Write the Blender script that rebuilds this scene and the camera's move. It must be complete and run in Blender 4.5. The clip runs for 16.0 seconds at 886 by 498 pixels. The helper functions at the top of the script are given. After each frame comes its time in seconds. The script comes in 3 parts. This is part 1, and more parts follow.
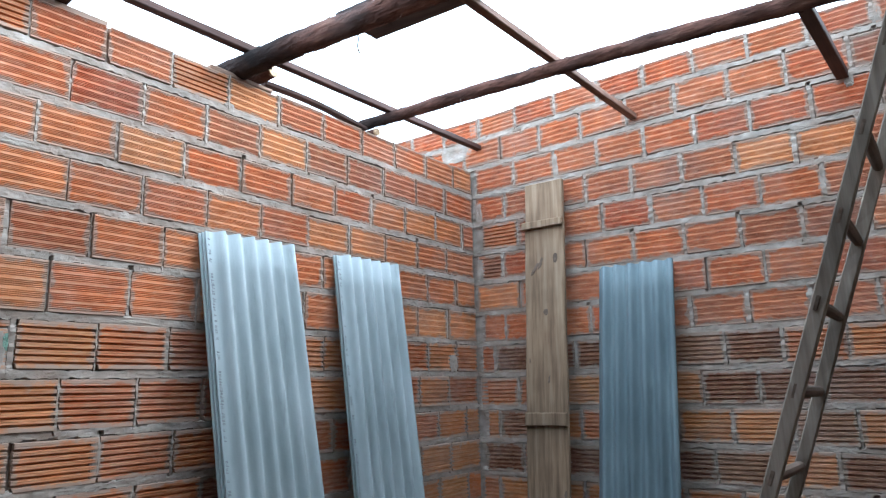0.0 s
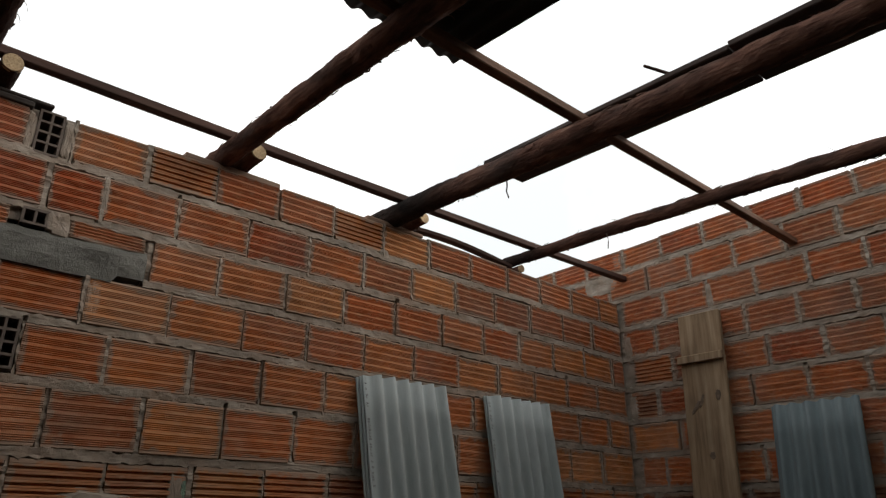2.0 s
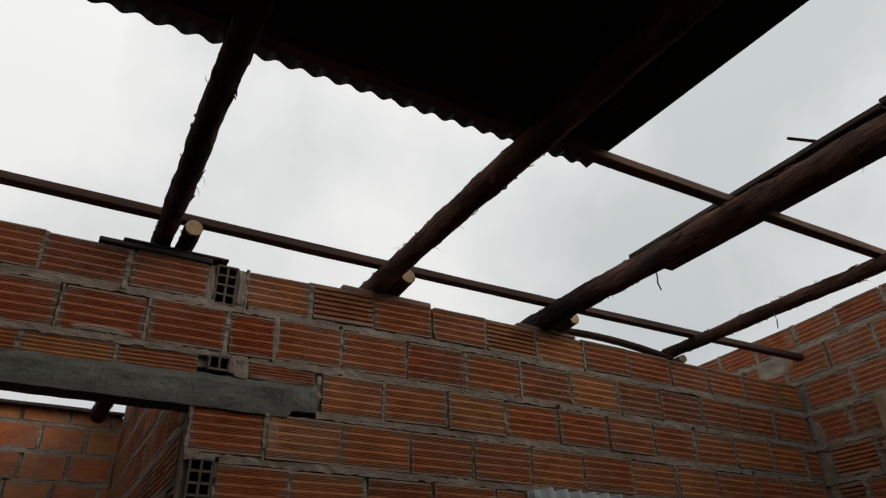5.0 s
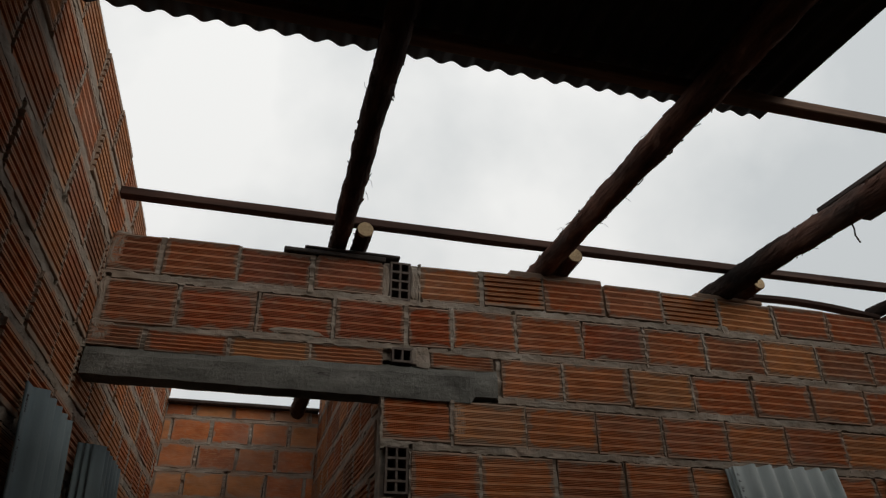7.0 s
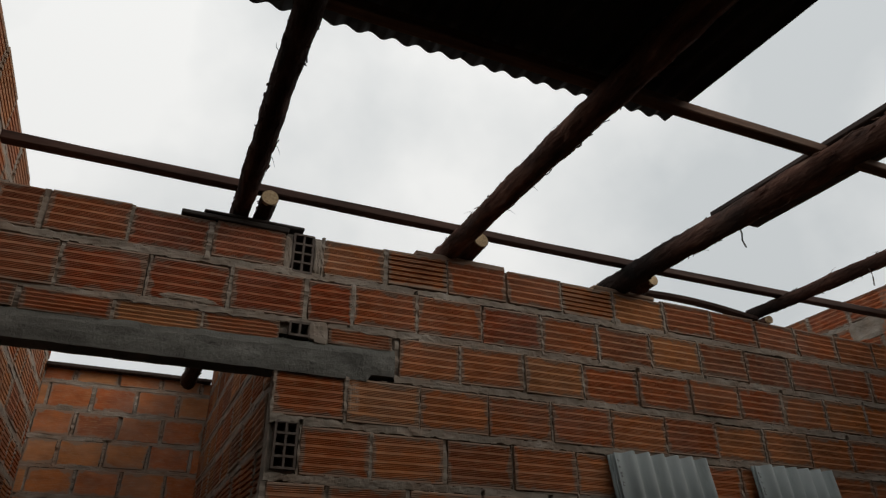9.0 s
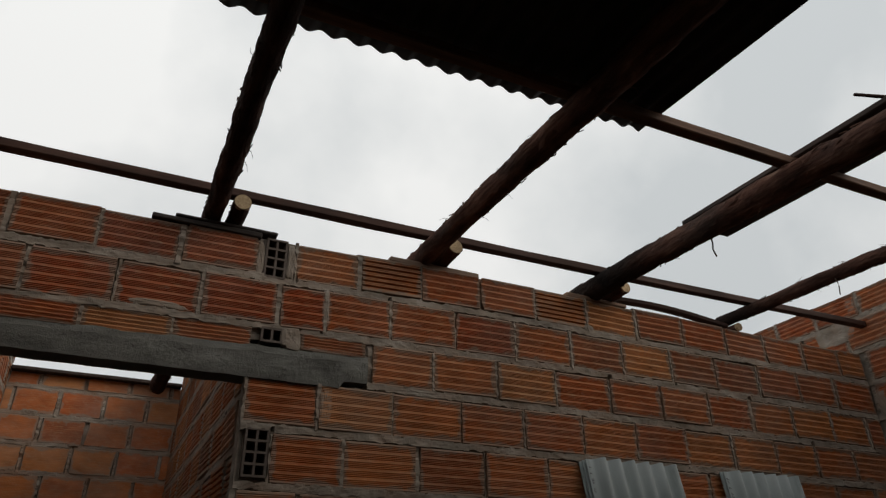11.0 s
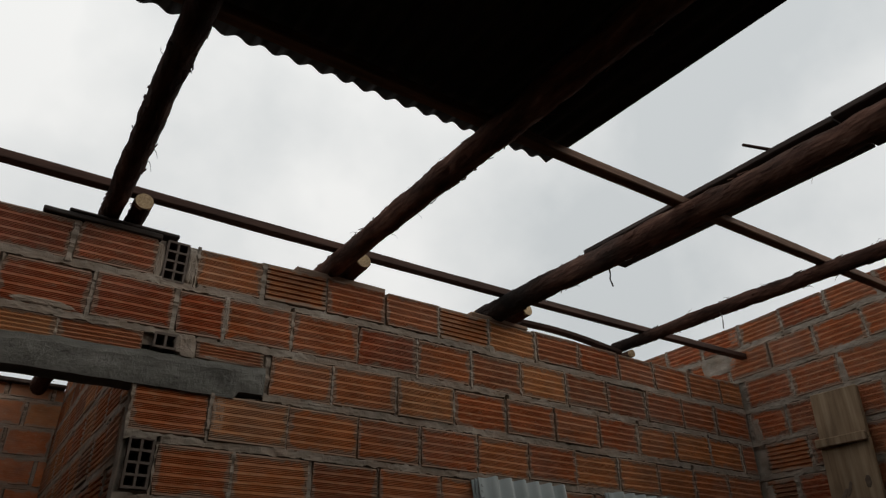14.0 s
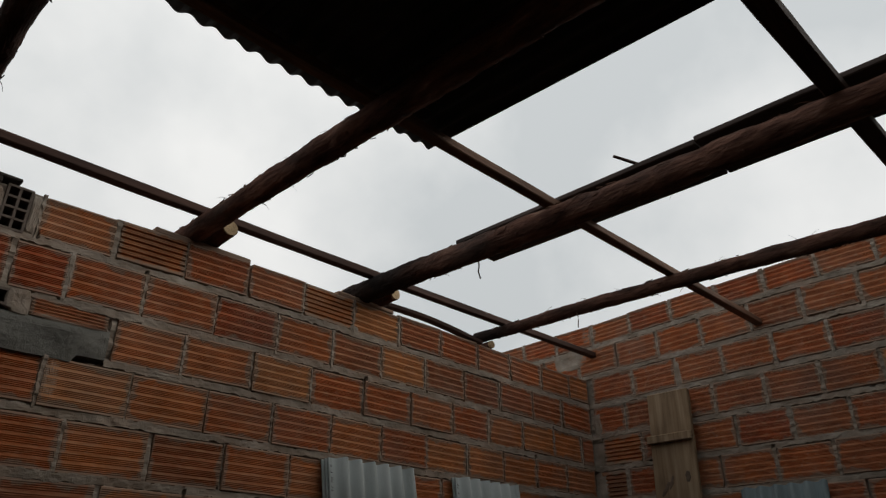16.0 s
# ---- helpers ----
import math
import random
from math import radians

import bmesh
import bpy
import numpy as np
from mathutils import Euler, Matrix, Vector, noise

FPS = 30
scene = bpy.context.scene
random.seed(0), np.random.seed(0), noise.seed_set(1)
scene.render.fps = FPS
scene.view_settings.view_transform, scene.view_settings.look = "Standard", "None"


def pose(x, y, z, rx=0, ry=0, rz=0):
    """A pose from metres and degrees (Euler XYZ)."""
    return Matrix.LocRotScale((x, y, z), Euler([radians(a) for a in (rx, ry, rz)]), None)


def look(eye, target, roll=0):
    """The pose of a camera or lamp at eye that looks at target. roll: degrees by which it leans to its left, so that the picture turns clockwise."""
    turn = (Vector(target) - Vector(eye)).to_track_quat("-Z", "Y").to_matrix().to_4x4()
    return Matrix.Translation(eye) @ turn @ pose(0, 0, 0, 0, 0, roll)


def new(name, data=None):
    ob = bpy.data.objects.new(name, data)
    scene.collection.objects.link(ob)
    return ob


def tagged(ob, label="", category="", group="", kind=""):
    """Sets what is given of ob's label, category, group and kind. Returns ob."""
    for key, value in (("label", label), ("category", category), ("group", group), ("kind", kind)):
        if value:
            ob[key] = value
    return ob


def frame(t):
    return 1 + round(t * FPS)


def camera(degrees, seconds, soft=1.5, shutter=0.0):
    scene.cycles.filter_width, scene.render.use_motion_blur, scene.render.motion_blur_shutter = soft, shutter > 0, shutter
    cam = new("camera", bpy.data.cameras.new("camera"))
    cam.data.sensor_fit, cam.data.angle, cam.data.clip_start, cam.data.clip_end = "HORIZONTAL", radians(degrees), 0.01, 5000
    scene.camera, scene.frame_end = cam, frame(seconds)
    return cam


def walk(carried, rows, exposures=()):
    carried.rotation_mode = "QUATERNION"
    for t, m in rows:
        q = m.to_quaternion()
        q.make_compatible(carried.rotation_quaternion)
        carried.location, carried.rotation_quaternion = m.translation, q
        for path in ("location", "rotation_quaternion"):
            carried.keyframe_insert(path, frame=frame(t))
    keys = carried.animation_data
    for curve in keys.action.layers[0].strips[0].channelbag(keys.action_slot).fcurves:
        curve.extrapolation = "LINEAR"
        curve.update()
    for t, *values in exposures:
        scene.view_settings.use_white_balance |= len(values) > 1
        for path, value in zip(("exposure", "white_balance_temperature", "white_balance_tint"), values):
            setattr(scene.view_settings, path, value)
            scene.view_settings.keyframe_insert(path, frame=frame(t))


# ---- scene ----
cam = camera(65.4, 16.0, 1.3)
PATH = [
    (0, (-4.105, -2.724, 1.4), (-2.521, -1.566, 1.791), -1.5),
    (0.5, (-4.125, -2.699, 1.409), (-2.605, -1.487, 1.881), -0.9),
    (1, (-4.146, -2.666, 1.423), (-2.731, -1.367, 1.983), -0.8),
    (1.5, (-4.157, -2.649, 1.448), (-2.848, -1.293, 2.118), -0.2),
    (2, (-4.171, -2.646, 1.465), (-2.91, -1.286, 2.213), -0.1),
    (2.5, (-4.168, -2.651, 1.48), (-2.863, -1.358, 2.271), -1.4),
    (3, (-4.184, -2.651, 1.493), (-2.907, -1.353, 2.32), -1.6),
    (3.5, (-4.185, -2.658, 1.493), (-2.983, -1.329, 2.382), -1.4),
    (4, (-4.196, -2.656, 1.493), (-3.046, -1.316, 2.432), -1.5),
    (4.5, (-4.214, -2.661, 1.501), (-3.152, -1.288, 2.494), -1.6),
    (5, (-4.232, -2.653, 1.504), (-3.36, -1.16, 2.51), -1.6),
    (5.2, (-4.248, -2.65, 1.503), (-3.514, -1.077, 2.496), -1.1),
    (7.3, (-4.266, -2.632, 1.493), (-3.802, -0.95, 2.47), -0.2),
    (7.5, (-4.264, -2.632, 1.496), (-3.776, -0.953, 2.467), -0.1),
    (8, (-4.265, -2.642, 1.517), (-3.676, -0.975, 2.451), 0.2),
    (8.5, (-4.238, -2.624, 1.509), (-3.576, -0.981, 2.437), 0.4),
    (9, (-4.234, -2.617, 1.499), (-3.521, -0.995, 2.427), 0.0),
    (9.2, (-4.229, -2.606, 1.501), (-3.489, -0.995, 2.425), -0.4),
    (11.3, (-4.232, -2.631, 1.515), (-3.443, -1.048, 2.449), -0.6),
    (11.5, (-4.226, -2.635, 1.514), (-3.425, -1.051, 2.436), -0.5),
    (12, (-4.233, -2.635, 1.514), (-3.427, -1.069, 2.462), -0.5),
    (12.5, (-4.232, -2.642, 1.522), (-3.406, -1.096, 2.486), -0.5),
    (13, (-4.236, -2.656, 1.519), (-3.378, -1.132, 2.489), -0.8),
    (13.5, (-4.225, -2.663, 1.516), (-3.333, -1.157, 2.484), -0.9),
    (14, (-4.218, -2.664, 1.526), (-3.237, -1.21, 2.487), -0.6),
    (14.5, (-4.219, -2.668, 1.527), (-3.121, -1.296, 2.481), -0.9),
    (15, (-4.214, -2.67, 1.528), (-3.06, -1.33, 2.464), -0.9),
    (15.5, (-4.212, -2.662, 1.537), (-3.01, -1.353, 2.454), -0.7),
    (16, (-4.199, -2.66, 1.541), (-2.926, -1.415, 2.451), -0.2),
]
# overcast daylight; exposure and white balance follow the phone's automatic settings
EXPOSURES = [(0, 2.72, 5100, 3), (0.5, 2.32, 5400, 4), (1.0, 1.78, 6050, 8), (1.5, 1.05, 6550, 9), (2.0, 0.34, 6800, 10), (3.5, -0.2, 6750, 10), (5.0, -0.45, 6750, 9), (16.0, -0.44, 6750, 9)]
walk(cam, [(t, look(eye, target, roll)) for t, eye, target, roll in PATH], EXPOSURES)

# ---- world and light ----
world = bpy.data.worlds.new("overcast_sky")
scene.world = world
world.use_nodes = True
wt = world.node_tree
wt.nodes.clear()


def wn(kind, **kw):
    n = wt.nodes.new(kind)
    for k, v in kw.items():
        setattr(n, k, v)
    return n


w_out = wn("ShaderNodeOutputWorld")
w_bg = wn("ShaderNodeBackground")
w_sky = wn("ShaderNodeTexSky", sky_type="NISHITA", sun_disc=False, sun_elevation=radians(40), sun_rotation=radians(129))
w_tc = wn("ShaderNodeTexCoord")
w_n1 = wn("ShaderNodeTexNoise")
w_n1.inputs["Scale"].default_value, w_n1.inputs["Detail"].default_value = 2.1, 6.0
w_r1 = wn("ShaderNodeValToRGB")
w_r1.color_ramp.elements[0].position, w_r1.color_ramp.elements[0].color = 0.38, (7.9, 8.4, 8.8, 1)
w_r1.color_ramp.elements[1].position, w_r1.color_ramp.elements[1].color = 0.63, (11.8, 12.0, 12.2, 1)
w_mix = wn("ShaderNodeMix", data_type="RGBA")
w_mix.inputs["Factor"].default_value = 0.93
wt.links.new(w_tc.outputs["Generated"], w_n1.inputs["Vector"])
wt.links.new(w_n1.outputs["Fac"], w_r1.inputs["Fac"])
wt.links.new(w_sky.outputs["Color"], w_mix.inputs["A"])
wt.links.new(w_r1.outputs["Color"], w_mix.inputs["B"])
# an overcast sky is brightest overhead
w_sep = wn("ShaderNodeSeparateXYZ")
w_map = wn("ShaderNodeMapRange")
for w_key, w_val in (("From Min", 0.15), ("From Max", 0.95), ("To Min", 0.93), ("To Max", 1.16)):
    w_map.inputs[w_key].default_value = w_val
w_mul = wn("ShaderNodeMix", data_type="RGBA", blend_type="MULTIPLY")
w_mul.inputs["Factor"].default_value = 1.0
wt.links.new(w_tc.outputs["Generated"], w_sep.inputs["Vector"])
wt.links.new(w_sep.outputs["Z"], w_map.inputs["Value"])
wt.links.new(w_mix.outputs["Result"], w_mul.inputs["A"])
wt.links.new(w_map.outputs["Result"], w_mul.inputs["B"])
wt.links.new(w_mul.outputs["Result"], w_bg.inputs["Color"])
w_bg.inputs["Strength"].default_value = 0.1
wt.links.new(w_bg.outputs["Background"], w_out.inputs["Surface"])

sun_data = bpy.data.lights.new("cloud_sun", "SUN")
sun_data.energy, sun_data.angle, sun_data.color = 1.3, radians(36), (1.0, 0.93, 0.85)
sun = new("cloud_sun", sun_data)
sun.matrix_world = look((6, -7, 8), (-2, -0.5, 1.5))


# ---- materials ----
class Mat:
    """Small wrapper to chain shader nodes."""

    def __init__(self, name, rough=0.85, metal=0.0, spec=0.3):
        self.m = bpy.data.materials.new(name)
        self.m.use_nodes = True
        self.t = self.m.node_tree
        self.b = self.t.nodes["Principled BSDF"]
        self.b.inputs["Roughness"].default_value = rough
        self.b.inputs["Metallic"].default_value = metal
        self.b.inputs["Specular IOR Level"].default_value = spec
        self.tc = self.t.nodes.new("ShaderNodeTexCoord").outputs["Object"]

    def n(self, kind, **kw):
        node = self.t.nodes.new(kind)
        for k, v in kw.items():
            setattr(node, k, v)
        return node

    def link(self, a, b):
        self.t.links.new(a, b)

    def noise(self, scale, detail=4, stretch=(1, 1, 1), coord=None, rough=0.55):
        mp = self.n("ShaderNodeMapping")
        mp.inputs["Scale"].default_value = stretch
        self.link(coord or self.tc, mp.inputs["Vector"])
        nz = self.n("ShaderNodeTexNoise")
        nz.inputs["Scale"].default_value, nz.inputs["Detail"].default_value, nz.inputs["Roughness"].default_value = scale, detail, rough
        self.link(mp.outputs["Vector"], nz.inputs["Vector"])
        return nz.outputs["Fac"]

    def ramp(self, fac, stops):
        r = self.n("ShaderNodeValToRGB")
        el = r.color_ramp.elements
        while len(el) < len(stops):
            el.new(0.5)
        for e, (p, c) in zip(el, stops):
            e.position, e.color = p, (*c, 1) if len(c) == 3 else c
        self.link(fac, r.inputs["Fac"])
        return r.outputs["Color"]

    def mix(self, a, b, fac, how="MIX"):
        mx = self.n("ShaderNodeMix", data_type="RGBA", blend_type=how)
        for sock, v in (("A", a), ("B", b)):
            if isinstance(v, tuple):
                mx.inputs[sock].default_value = (*v, 1)
            else:
                self.link(v, mx.inputs[sock])
        if isinstance(fac, (int, float)):
            mx.inputs["Factor"].default_value = fac
        else:
            self.link(fac, mx.inputs["Factor"])
        return mx.outputs["Result"]

    def out(self, color, bump=None, strength=0.4, dist=0.004):
        self.link(color, self.b.inputs["Base Color"])
        if bump is not None:
            bp = self.n("ShaderNodeBump")
            bp.inputs["Strength"].default_value, bp.inputs["Distance"].default_value = strength, dist
            self.link(bump, bp.inputs["Height"])
            self.link(bp.outputs["Normal"], self.b.inputs["Normal"])
        return self.m


def brick_material(name, stops, sooty, bands=0.0, start=0.27, period=0.23, half=0.034):
    m = Mat(name, 0.92, 0, 0.1)
    info = m.n("ShaderNodeObjectInfo")
    base = m.ramp(info.outputs["Random"], stops)
    geo = m.n("ShaderNodeNewGeometry").outputs["Position"]
    cloud = m.ramp(m.noise(7, 4, (1, 1, 2.5), geo), [(0.3, (0.70, 0.68, 0.68)), (0.7, (1.2, 1.17, 1.12))])
    c = m.mix(base, cloud, 1.0, "MULTIPLY")
    streak = m.ramp(m.noise(16, 5, (1, 1, 9), geo), [(0.48, (0, 0, 0)), (0.72, (1, 1, 1))])
    c = m.mix(c, (0.50, 0.32, 0.18), m.mix((0, 0, 0), streak, 0.4))
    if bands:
        # paler tan mixed into the smooth bands and rib crests, broken up by noise
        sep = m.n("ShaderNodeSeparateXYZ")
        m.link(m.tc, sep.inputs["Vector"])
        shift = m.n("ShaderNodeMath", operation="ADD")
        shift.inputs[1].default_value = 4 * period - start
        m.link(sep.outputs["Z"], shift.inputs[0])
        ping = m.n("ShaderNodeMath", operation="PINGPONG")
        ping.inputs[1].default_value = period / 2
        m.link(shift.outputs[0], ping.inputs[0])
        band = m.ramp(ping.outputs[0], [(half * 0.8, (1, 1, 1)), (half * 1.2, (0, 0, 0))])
        patchy = m.ramp(m.noise(9, 4, (1, 1, 3), geo), [(0.35, (0, 0, 0)), (0.65, (1, 1, 1))])
        c = m.mix(c, (0.46, 0.32, 0.21), m.mix((0, 0, 0), m.mix(band, patchy, 1.0, "MULTIPLY"), bands))
    big = m.ramp(m.noise(1.6, 4, (1, 1, 1), geo), [(0.45, (0, 0, 0)), (0.75, (1, 1, 1))])
    c = m.mix(c, (0.17, 0.12, 0.10), m.mix((0, 0, 0), big, sooty))
    dust = m.ramp(m.noise(26, 5, (1, 1, 1.4), geo), [(0.60, (0, 0, 0)), (0.8, (1, 1, 1))])
    c = m.mix(c, (0.42, 0.33, 0.26), m.mix((0, 0, 0), dust, 0.34))
    splash = m.ramp(m.noise(2.6, 7, (1, 1, 1.3), geo, 0.7), [(0.46, (0, 0, 0)), (0.68, (1, 1, 1))])
    c = m.mix(c, (0.37, 0.325, 0.28), m.mix((0, 0, 0), splash, 0.22))
    # cement smeared from the joints over the arrises, in ragged tongues
    loc = m.n("ShaderNodeSeparateXYZ")
    m.link(m.tc, loc.inputs["Vector"])
    edges = []
    for sock, unit, reach in (("Z", 0.5, 0.20), ("X", 0.5, 0.12)):
        mid = m.n("ShaderNodeMath", operation="SUBTRACT")
        mid.inputs[1].default_value = 0.5 if sock == "Z" else 0.0
        m.link(loc.outputs[sock], mid.inputs[0])
        dist = m.n("ShaderNodeMath", operation="ABSOLUTE")
        m.link(mid.outputs[0], dist.inputs[0])
        near = m.n("ShaderNodeMapRange")
        near.inputs["From Min"].default_value, near.inputs["From Max"].default_value = unit - reach, unit
        near.inputs["To Min"].default_value, near.inputs["To Max"].default_value = 0.0, 0.37
        m.link(dist.outputs[0], near.inputs["Value"])
        edges.append(near.outputs["Result"])
    most = m.n("ShaderNodeMath", operation="MAXIMUM")
    m.link(edges[0], most.inputs[0])
    m.link(edges[1], most.inputs[1])
    tongue = m.n("ShaderNodeMath", operation="ADD")
    m.link(most.outputs[0], tongue.inputs[0])
    m.link(m.noise(11, 6, (1, 1, 1.2), geo, 0.65), tongue.inputs[1])
    smear = m.ramp(tongue.outputs[0], [(0.65, (0, 0, 0)), (0.76, (1, 1, 1))])
    c = m.mix(c, (0.255, 0.212, 0.170), m.mix((0, 0, 0), smear, 0.72))
    if period > 0.15:
        # the die's fine cross scoring over the ribs
        wave = m.n("ShaderNodeTexWave", wave_type="BANDS", bands_direction="X")
        for key, val in (("Scale", 10.5), ("Distortion", 1.6), ("Detail", 2.0)):
            wave.inputs[key].default_value = val
        m.link(m.tc, wave.inputs["Vector"])
        return m.out(c, m.mix(wave.outputs["Color"], m.noise(260, 3, (1, 1, 1), geo), 0.65), 0.35, 0.0015)
    return m.out(c, m.noise(260, 3, (1, 1, 1), geo), 0.35, 0.0015)


BRICK_STOPS = [(0.0, (0.38, 0.108, 0.040)), (0.28, (0.43, 0.142, 0.052)), (0.52, (0.46, 0.175, 0.064)), (0.78, (0.47, 0.205, 0.082)), (0.88, (0.43, 0.190, 0.090)), (0.95, (0.34, 0.110, 0.048)), (1.0, (0.23, 0.112, 0.068))]
MAT_BRICK = brick_material("fired_clay", BRICK_STOPS, 0.75)
# 0.82 mixes the ribbed clay's deeper tone with the low courses' dimmer light
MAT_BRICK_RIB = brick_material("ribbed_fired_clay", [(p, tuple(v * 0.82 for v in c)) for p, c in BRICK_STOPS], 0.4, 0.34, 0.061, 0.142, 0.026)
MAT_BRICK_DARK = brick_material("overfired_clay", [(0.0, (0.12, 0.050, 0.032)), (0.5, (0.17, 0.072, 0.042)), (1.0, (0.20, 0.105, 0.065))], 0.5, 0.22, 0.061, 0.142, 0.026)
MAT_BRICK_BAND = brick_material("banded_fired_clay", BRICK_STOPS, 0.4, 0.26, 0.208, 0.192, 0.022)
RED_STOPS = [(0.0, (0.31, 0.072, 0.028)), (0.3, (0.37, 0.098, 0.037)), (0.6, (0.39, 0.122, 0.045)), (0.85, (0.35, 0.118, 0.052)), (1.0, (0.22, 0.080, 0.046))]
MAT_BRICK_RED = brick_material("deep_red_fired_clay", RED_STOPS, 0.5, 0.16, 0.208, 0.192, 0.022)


def mortar_material(name="cement_mortar", clay=0.26, pale=1.0):
    m = Mat(name, 0.95, 0, 0.15)
    geo = m.n("ShaderNodeNewGeometry").outputs["Position"]
    c = m.ramp(m.noise(9, 6, (1, 1, 1.6), geo), [(0.25, (0.145, 0.120, 0.096)), (0.46, (0.220, 0.188, 0.155)), (0.62, (0.285, 0.248, 0.208)), (0.80, (0.39, 0.350, 0.302))])
    c = m.mix(c, (pale, pale, pale), 1.0, "MULTIPLY")
    c = m.mix(c, (0.27, 0.145, 0.085), m.mix((0, 0, 0), m.ramp(m.noise(6, 6, (1, 1, 1), geo, 0.65), [(0.42, (0, 0, 0)), (0.68, (1, 1, 1))]), clay))
    return m.out(c, m.noise(75, 8, (1, 1, 1), geo, 0.7), 0.55, 0.005)


def concrete_material():
    m = Mat("lintel_concrete", 0.93, 0, 0.15)
    geo = m.n("ShaderNodeNewGeometry").outputs["Position"]
    c = m.ramp(m.noise(5, 6, (1, 1, 3), geo), [(0.25, (0.075, 0.074, 0.066)), (0.5, (0.140, 0.137, 0.124)), (0.8, (0.22, 0.215, 0.198))])
    c = m.mix(c, (0.06, 0.057, 0.05), m.mix((0, 0, 0), m.ramp(m.noise(3.2, 5, (1.5, 1, 4), geo), [(0.55, (0, 0, 0)), (0.78, (1, 1, 1))]), 0.6))
    c = m.mix(c, (0.03, 0.028, 0.025), m.mix((0, 0, 0), m.ramp(m.noise(13, 6, (0.6, 1, 1.6), geo, 0.7), [(0.60, (0, 0, 0)), (0.68, (1, 1, 1))]), 0.7))
    return m.out(c, m.noise(30, 9, (1, 1, 1), geo, 0.75), 1.0, 0.010)


def timber_material(name, dark, mid, light, scale=1.0, axis=1, rough=0.8, bump=0.5):
    m = Mat(name, rough, 0, 0.25)
    st = [14.0, 14.0, 14.0]
    st[axis] = 0.9
    grain = m.noise(3.0 * scale, 7, tuple(st), None, 0.6)
    c = m.ramp(grain, [(0.25, dark), (0.5, mid), (0.75, light)])
    blot = m.ramp(m.noise(2.2 * scale, 4), [(0.35, (0.55, 0.55, 0.55)), (0.7, (1.15, 1.15, 1.15))])
    c = m.mix(c, blot, 1.0, "MULTIPLY")
    return m.out(c, grain, bump, 0.004)


def bark_material(name="pole_bark", shade=1.0, dark_from=None):
    """Flaky red-brown bark; the last argument gives the y from which the pole's end is blackened."""
    m = Mat(name, 0.95, 0, 0.1)
    a = m.noise(7, 7, (3.0, 0.55, 3.0), None, 0.65)
    c = m.ramp(a, [(p, tuple(v * shade for v in q)) for p, q in ((0.28, (0.020, 0.012, 0.009)), (0.46, (0.075, 0.037, 0.027)), (0.62, (0.16, 0.080, 0.057)), (0.76, (0.34, 0.22, 0.165)))])
    c = m.mix(c, (0.055, 0.045, 0.040), m.mix((0, 0, 0), m.ramp(m.noise(2.0, 3), [(0.5, (0, 0, 0)), (0.75, (1, 1, 1))]), 0.6))
    if dark_from is not None:
        sep = m.n("ShaderNodeSeparateXYZ")
        m.link(m.tc, sep.inputs["Vector"])
        near = m.n("ShaderNodeMapRange")
        near.inputs["From Min"].default_value, near.inputs["From Max"].default_value = dark_from - 0.25, dark_from + 0.15
        m.link(sep.outputs["Y"], near.inputs["Value"])
        ragged = m.n("ShaderNodeMath", operation="MULTIPLY")
        m.link(near.outputs["Result"], ragged.inputs[0])
        m.link(m.ramp(m.noise(5, 5), [(0.3, (0.8, 0.8, 0.8)), (0.6, (1, 1, 1))]), ragged.inputs[1])
        c = m.mix(c, (0.011, 0.009, 0.008), ragged.outputs[0])
    return m.out(c, m.noise(16, 8, (2.4, 0.5, 2.4), None, 0.7), 1.0, 0.014)


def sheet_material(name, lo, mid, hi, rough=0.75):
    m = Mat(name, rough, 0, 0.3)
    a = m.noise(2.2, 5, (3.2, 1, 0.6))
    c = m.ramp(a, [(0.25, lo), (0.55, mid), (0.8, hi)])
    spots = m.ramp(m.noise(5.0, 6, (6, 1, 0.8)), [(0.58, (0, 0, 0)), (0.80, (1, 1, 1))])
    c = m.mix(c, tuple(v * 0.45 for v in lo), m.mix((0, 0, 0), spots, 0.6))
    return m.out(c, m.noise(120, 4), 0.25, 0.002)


def plain_material(name, color, rough=0.8, metal=0.0, scale=20.0):
    m = Mat(name, rough, metal, 0.3)
    c = m.ramp(m.noise(scale, 4), [(0.3, tuple(v * 0.75 for v in color)), (0.7, tuple(min(1, v * 1.2) for v in color))])
    return m.out(c, m.noise(scale * 6, 3), 0.3, 0.002)


MAT_MORTAR = mortar_material()
MAT_MORTAR_TAN = mortar_material("sandy_mortar", 0.7, 1.15)
MAT_MORTAR_PALE = mortar_material("pale_mortar", 0.28, 1.0)
MAT_CONCRETE = concrete_material()
MAT_BARK = bark_material()
MAT_BARK_DARK = bark_material("dark_pole_bark", 0.42)
MAT_BARK_BLACKENED = bark_material("black_end_pole_bark", 1.0, -0.42)
MAT_BARK_END = bark_material("dark_end_pole_bark", 0.8, -0.12)
MAT_CUT = timber_material("cut_wood", (0.20, 0.12, 0.06), (0.52, 0.37, 0.21), (0.68, 0.53, 0.34), 5)
MAT_RAIL = timber_material("rail_timber", (0.028, 0.014, 0.010), (0.058, 0.027, 0.019), (0.092, 0.047, 0.033), 1, 0)
# browner rail, with its lit side put into the lighter stops
MAT_RAIL_LIT = timber_material("lit_brown_rail_timber", (0.07, 0.034, 0.022), (0.15, 0.078, 0.048), (0.24, 0.14, 0.09), 1, 0)
MAT_BOARD = timber_material("weathered_plank", (0.085, 0.053, 0.030), (0.22, 0.150, 0.090), (0.34, 0.255, 0.17), 0.6, 2, 0.85, 0.35)
